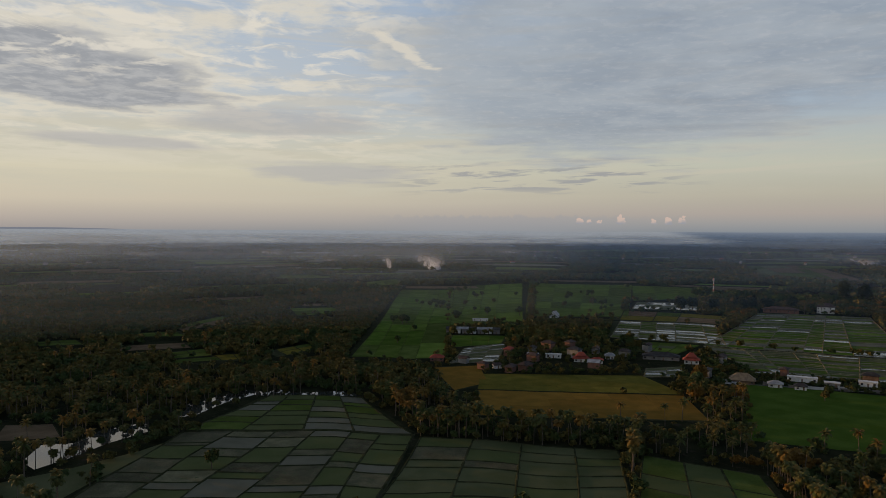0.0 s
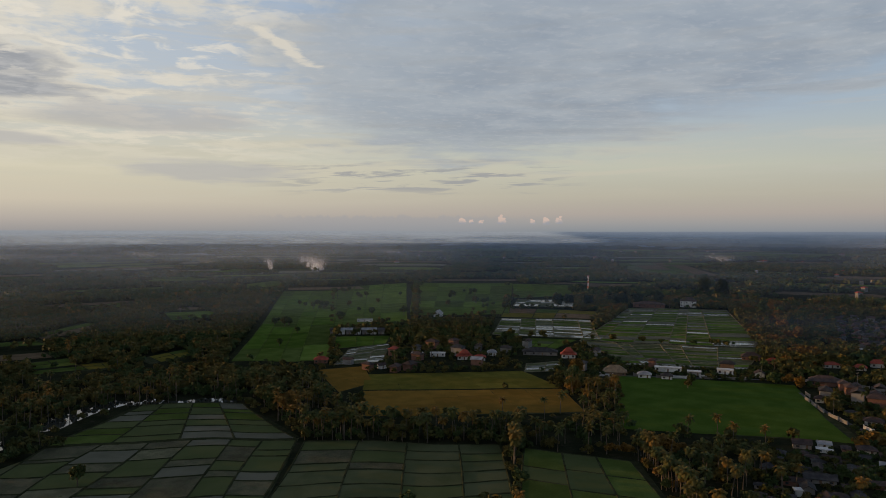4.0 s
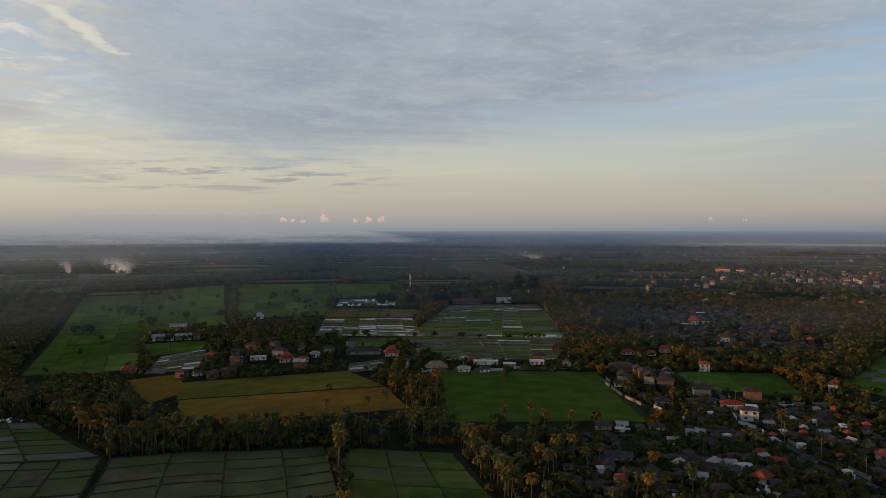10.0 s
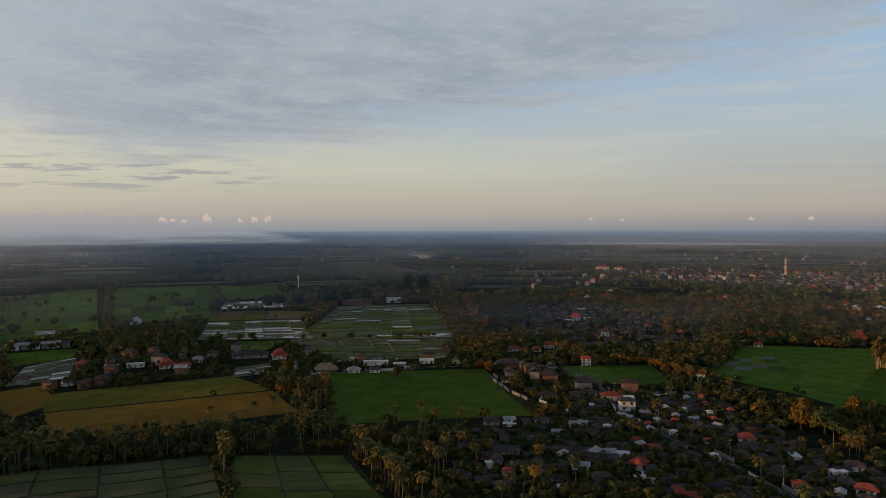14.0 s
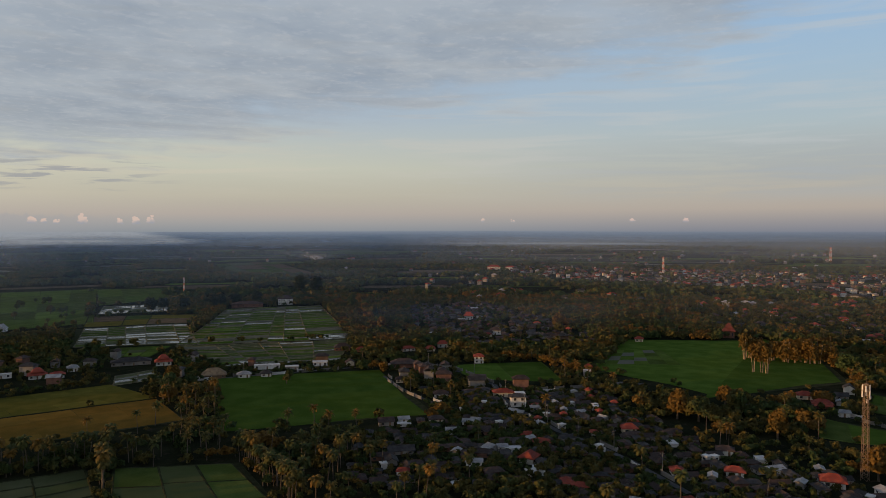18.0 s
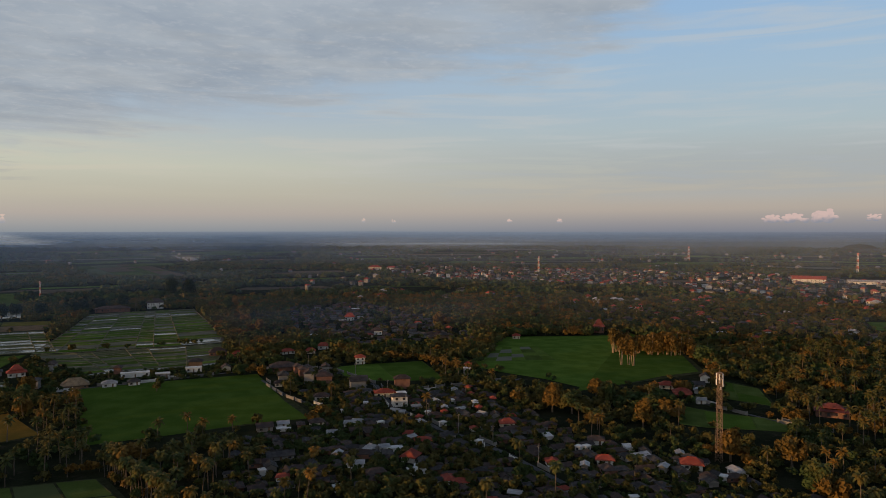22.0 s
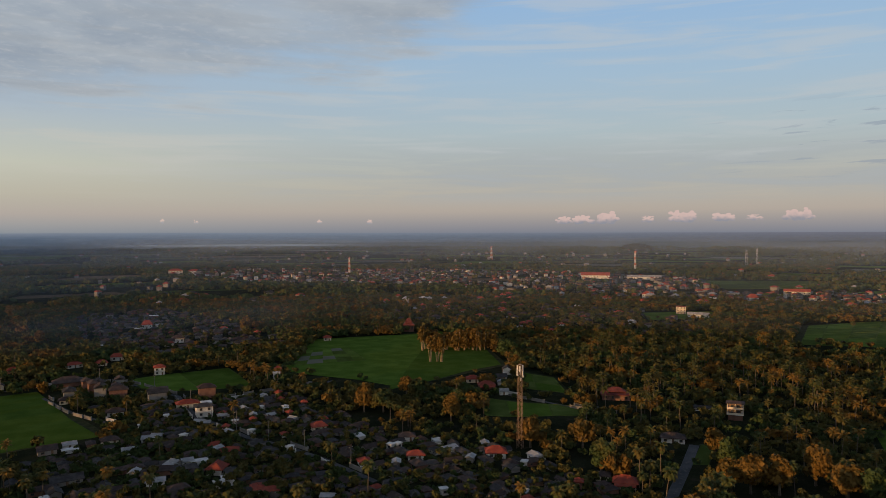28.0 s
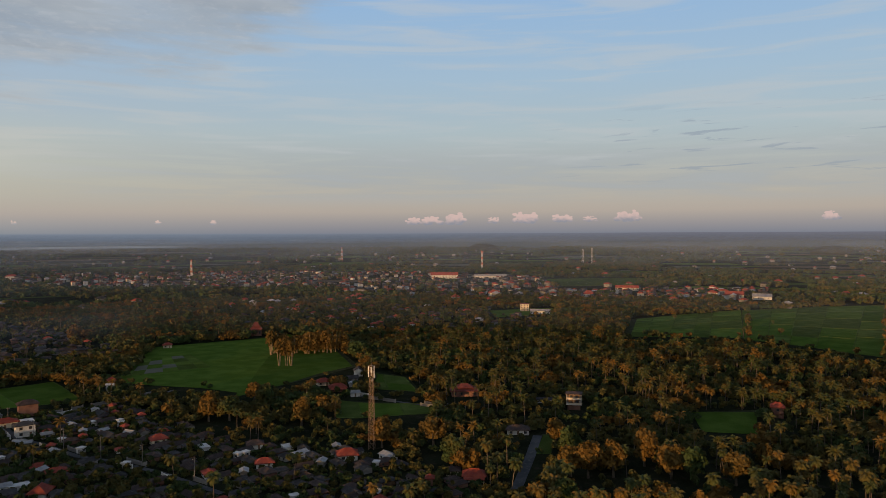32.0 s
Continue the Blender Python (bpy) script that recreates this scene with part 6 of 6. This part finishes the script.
# rows of palms along the paddies
def palm_row(a, b, n, deep, lo, hi):
    for i in range(n):
        u = (i + land.uniform(-0.4, 0.4)) / (n - 1)
        px, py = a[0] + (b[0] - a[0]) * u, a[1] + (b[1] - a[1]) * u
        k = 1 + land.random() * deep / math.hypot(px, py)
        stand(palm_protos, px * k, py * k, lo, hi, land, used_p)
        if i % 2 == 0:
            stand(tree_protos, px * k + land.uniform(-3, 3), py * k + land.uniform(-3, 3), 0.5, 0.8, land, used_t)


palm_row((-11, 344), (83, 324), 38, 20, 0.75, 1.2)
palm_row((76, 284), (94, 341), 10, 10, 0.9, 1.2)
palm_row((136, 294), (128, 232), 22, 6, 0.8, 1.0)
palm_row((-176, 283), (-141, 342), 15, 10, 0.7, 1.0)
palm_row((-147, 384), (-116, 440), 12, 8, 0.7, 0.9)
for i, (cx, cy) in enumerate(CLUMPS):
    big_tree(cx, cy, land.uniform(13, 16), land.uniform(5.5, 7.5), SUNLIT_LEAF if i % 4 else TREE_LEAF, "large bushy tree with sunlit rust-brown crown", 170 + i)
# small trees in the green fields
for cx, cy in ((-40, 635), (-28, 715), (-52, 795), (40, 895), (71, 995), (112, 1094), (181, 1044), (221, 1144), (235, 433), (228, 425), (-96, 297), (161, 944), (216, 1014), (30, 955), (832, -173), (745, -162), (863, -74)):
    stand(tree_protos, cx, cy, 0.8, 1.2, land, used_t)
for i in range(13):
    cx, cy = land.uniform(-55, 260), land.uniform(760, 1250)
    for _ in range(land.randrange(2, 6)):
        stand(tree_protos, cx + land.gauss(0, 7), cy + land.gauss(0, 9), 0.7, 1.5, land, used_t)

# ---------------------------------------------------------------- clouds and smoke


def ball(rings=5, n=8):
    v = [(0, 0, -1)]
    for i in range(1, rings):
        t = math.pi * i / rings
        v += [(math.sin(t) * math.cos(2 * math.pi * k / n), math.sin(t) * math.sin(2 * math.pi * k / n), -math.cos(t)) for k in range(n)]
    v.append((0, 0, 1))
    f = [(0, 1 + (k + 1) % n, 1 + k) for k in range(n)]
    for i in range(rings - 2):
        a, b = 1 + i * n, 1 + (i + 1) * n
        f += [(a + k, a + (k + 1) % n, b + (k + 1) % n, b + k) for k in range(n)]
    last = len(v) - 1
    f += [(last, last - n + k, last - n + (k + 1) % n) for k in range(n)]
    return v, f


BALL = ball()


def smoke_material(name, colour, alpha, drift):
    """Smoke that widens and thins as it rises and leans with the wind."""
    m, tree, g, bsdf = base_material(name)
    own = tree.nodes.new("ShaderNodeTexCoord").outputs["Generated"]
    pos = tree.nodes.new("ShaderNodeNewGeometry").outputs["Position"]
    part_of = tree.nodes.new("ShaderNodeSeparateXYZ")
    tree.links.new(own, part_of.inputs[0])
    u, w = part_of.outputs[0], part_of.outputs[2]
    wisp = g.noise(pos, 0.06, 5.0, 0.6, 0.4)
    middle = g.math("ADD", 0.62, g.math("MULTIPLY", g.math("MULTIPLY", w, w), drift))
    off = g.math("ABSOLUTE", g.math("ADD", g.math("SUBTRACT", u, middle), g.math("MULTIPLY", g.math("SUBTRACT", wisp, 0.5), 0.35)))
    reach = g.math("ADD", 0.06, g.math("MULTIPLY", w, 0.34))
    body_of = g.math("SUBTRACT", 1.0, g.step(g.math("DIVIDE", off, reach), 0.1, 1.0))
    thin = g.math("MULTIPLY", body_of, g.math("SUBTRACT", 1.0, g.step(w, 0.25, 0.98)))
    thin = g.math("MULTIPLY", thin, g.linear(wisp, 0.3, 0.7, 0.4, 1.5))
    clear = tree.nodes.new("ShaderNodeBsdfTransparent")
    a = tree.nodes.new("ShaderNodeBsdfDiffuse")
    b = tree.nodes.new("ShaderNodeBsdfTranslucent")
    a.inputs[0].default_value = b.inputs[0].default_value = (*colour, 1.0)
    body = tree.nodes.new("ShaderNodeMixShader")
    tree.links.new(a.outputs[0], body.inputs[1])
    tree.links.new(b.outputs[0], body.inputs[2])
    both = tree.nodes.new("ShaderNodeMixShader")
    tree.links.new(g.math("MULTIPLY", thin, alpha, clamp=True), both.inputs[0])
    tree.links.new(clear.outputs[0], both.inputs[1])
    tree.links.new(body.outputs[0], both.inputs[2])
    tree.links.new(both.outputs[0], tree.nodes["Material Output"].inputs[0])
    return m


SMOKE = smoke_material("smoke", (0.56, 0.62, 0.72), 0.95, -0.30)
LOW_SMOKE = smoke_material("low_smoke", (0.62, 0.66, 0.70), 0.4, -0.5)


def smoke_plume(az, dist, width, height, mat, label):
    """A curved veil of drifting smoke."""
    s = Shape()
    n, v = 12, []
    for i in range(n + 1):
        x, y = (i / n - 0.5) * width, width * 0.12 * math.cos(i * 0.7)
        v += [(x, y, 0), (x, y, height)]
    s.add(v, [(2 * i, 2 * i + 2, 2 * i + 3, 2 * i + 1) for i in range(n)])
    ob = new("smoke_plume", s.mesh("smoke_plume", mat))
    ob.matrix_basis = pose(dist * math.sin(radians(az)), dist * math.cos(radians(az)), 0, 0, 0, -az)
    tagged(ob, label, "smoke", kind="stuff")


def vapour_material(name):
    """Glowing sky far behind all else: sunlit pink painted on crowns, painted haze below."""
    m, tree, g, bsdf = base_material(name)
    pos = tree.nodes.new("ShaderNodeNewGeometry").outputs["Position"]
    z = tree.nodes.new("ShaderNodeSeparateXYZ")
    tree.links.new(pos, z.inputs[0])
    billow = g.noise(pos, 0.03, 4.0, 0.55)
    height = g.math("ADD", z.outputs[2], g.math("MULTIPLY", g.math("SUBTRACT", billow, 0.5), 60.0))
    e = tree.nodes.new("ShaderNodeEmission")
    own = tree.nodes.new("ShaderNodeSeparateXYZ")
    tree.links.new(tree.nodes.new("ShaderNodeTexCoord").outputs["Generated"], own.inputs[0])
    rise = g.math("ADD", own.outputs[2], g.math("MULTIPLY", g.math("SUBTRACT", billow, 0.5), 0.8))
    az = g.math("MULTIPLY", g.math("ARCTAN2", z.outputs[0], z.outputs[1]), 57.29578)
    foot = g.mix(g.step(height, 150.0, 190.0), lin(157, 158, 164) + (1.0,), lin(176, 168, 162) + (1.0,))
    foot = g.mix(g.step(az, 36.0, 76.0), foot, g.mix(g.step(height, 150.0, 215.0), lin(142, 143, 152) + (1.0,), lin(160, 153, 156) + (1.0,)))
    crown = g.mix(g.step(az, 36.0, 76.0), lin(206, 184, 172) + (1.0,), lin(206, 180, 173) + (1.0,))
    tree.links.new(g.mix(g.step(rise, 0.08, 0.66), foot, crown), e.inputs[0])
    tree.links.new(e.outputs[0], tree.nodes["Material Output"].inputs[0])
    return m


PUFF = vapour_material("cumulus_vapour")


def puffs(name, az, dist, z, width, height, count, seed, mat, label, category, drift=0.0):
    r = random.Random(seed)
    s = Shape()
    towers = [(r.uniform(-0.45, 0.45), r.uniform(0.4, 1.0), r.uniform(0.07, 0.16)) for _ in range(6)]
    for _ in range(count):
        mid, tall, slim = r.choice(towers)
        h = r.random() ** 0.8 * tall
        u = mid + r.gauss(0, slim) * (1.2 - 0.6 * h)
        size = height * (r.uniform(0.13, 0.27) if width > 75 else r.uniform(0.08, 0.18)) * (1.15 - 0.4 * h)
        cx, cy, cz = u * width + drift * h, r.uniform(-0.3, 0.3) * width * 0.3, h * height
        s.add([(cx + size * p[0] * 1.3, cy + size * p[1], cz + size * p[2] * 0.8) for p in BALL[0]], BALL[1])
    ob = new(name, fill(name, s.v, s.f, mat, True))
    ob.matrix_basis = pose(dist * math.sin(radians(az)), dist * math.cos(radians(az)), z, 0, 0, -az)
    return tagged(ob, label, category, kind="structure")


D = 4700
for i, (az, el, w, h) in enumerate(((14.0, 0.62, 34, 78), (10.8, 0.62, 38, 52), (11.5, 0.62, 20, 40), (17.4, 0.62, 26, 58), (18.4, 0.64, 24, 62), (16.3, 0.62, 26, 42), (12.3, 0.6, 24, 34), (43.8, 0.78, 22, 34), (46.1, 0.75, 22, 26), (55.4, 0.78, 30, 34), (59.3, 0.75, 32, 40),
                                    (74.4, 0.75, 120, 55), (76.4, 0.75, 110, 62), (78.0, 0.8, 110, 92), (81.1, 0.8, 45, 50), (84.1, 0.85, 170, 80), (86.3, 0.9, 110, 60), (88.7, 0.9, 60, 45), (91.9, 0.9, 180, 90), (105.5, 0.9, 70, 55))):
    puffs("cumulus_cloud", az, D, 100 + D * math.tan(radians(el)), w * 1.1, h * 0.8, 60, 200 + i, PUFF, "small pink-white cumulus cloud over the horizon", "cloud")
for az, dist, wide, tall in ((-4.5, 1810, 66, 46), (-1.5, 1830, 230, 52)):
    smoke_plume(az, dist, wide, tall, SMOKE, "white smoke drifting from a fire in the woods")
for az, dist, wide, tall in ((-23, 2700, 300, 34), (-14, 2900, 420, 34), (5, 3000, 420, 36), (-9, 2200, 160, 22), (30, 2600, 380, 36)):
    smoke_plume(az, dist, wide, tall, LOW_SMOKE, "thin grey smoke lying over the trees")
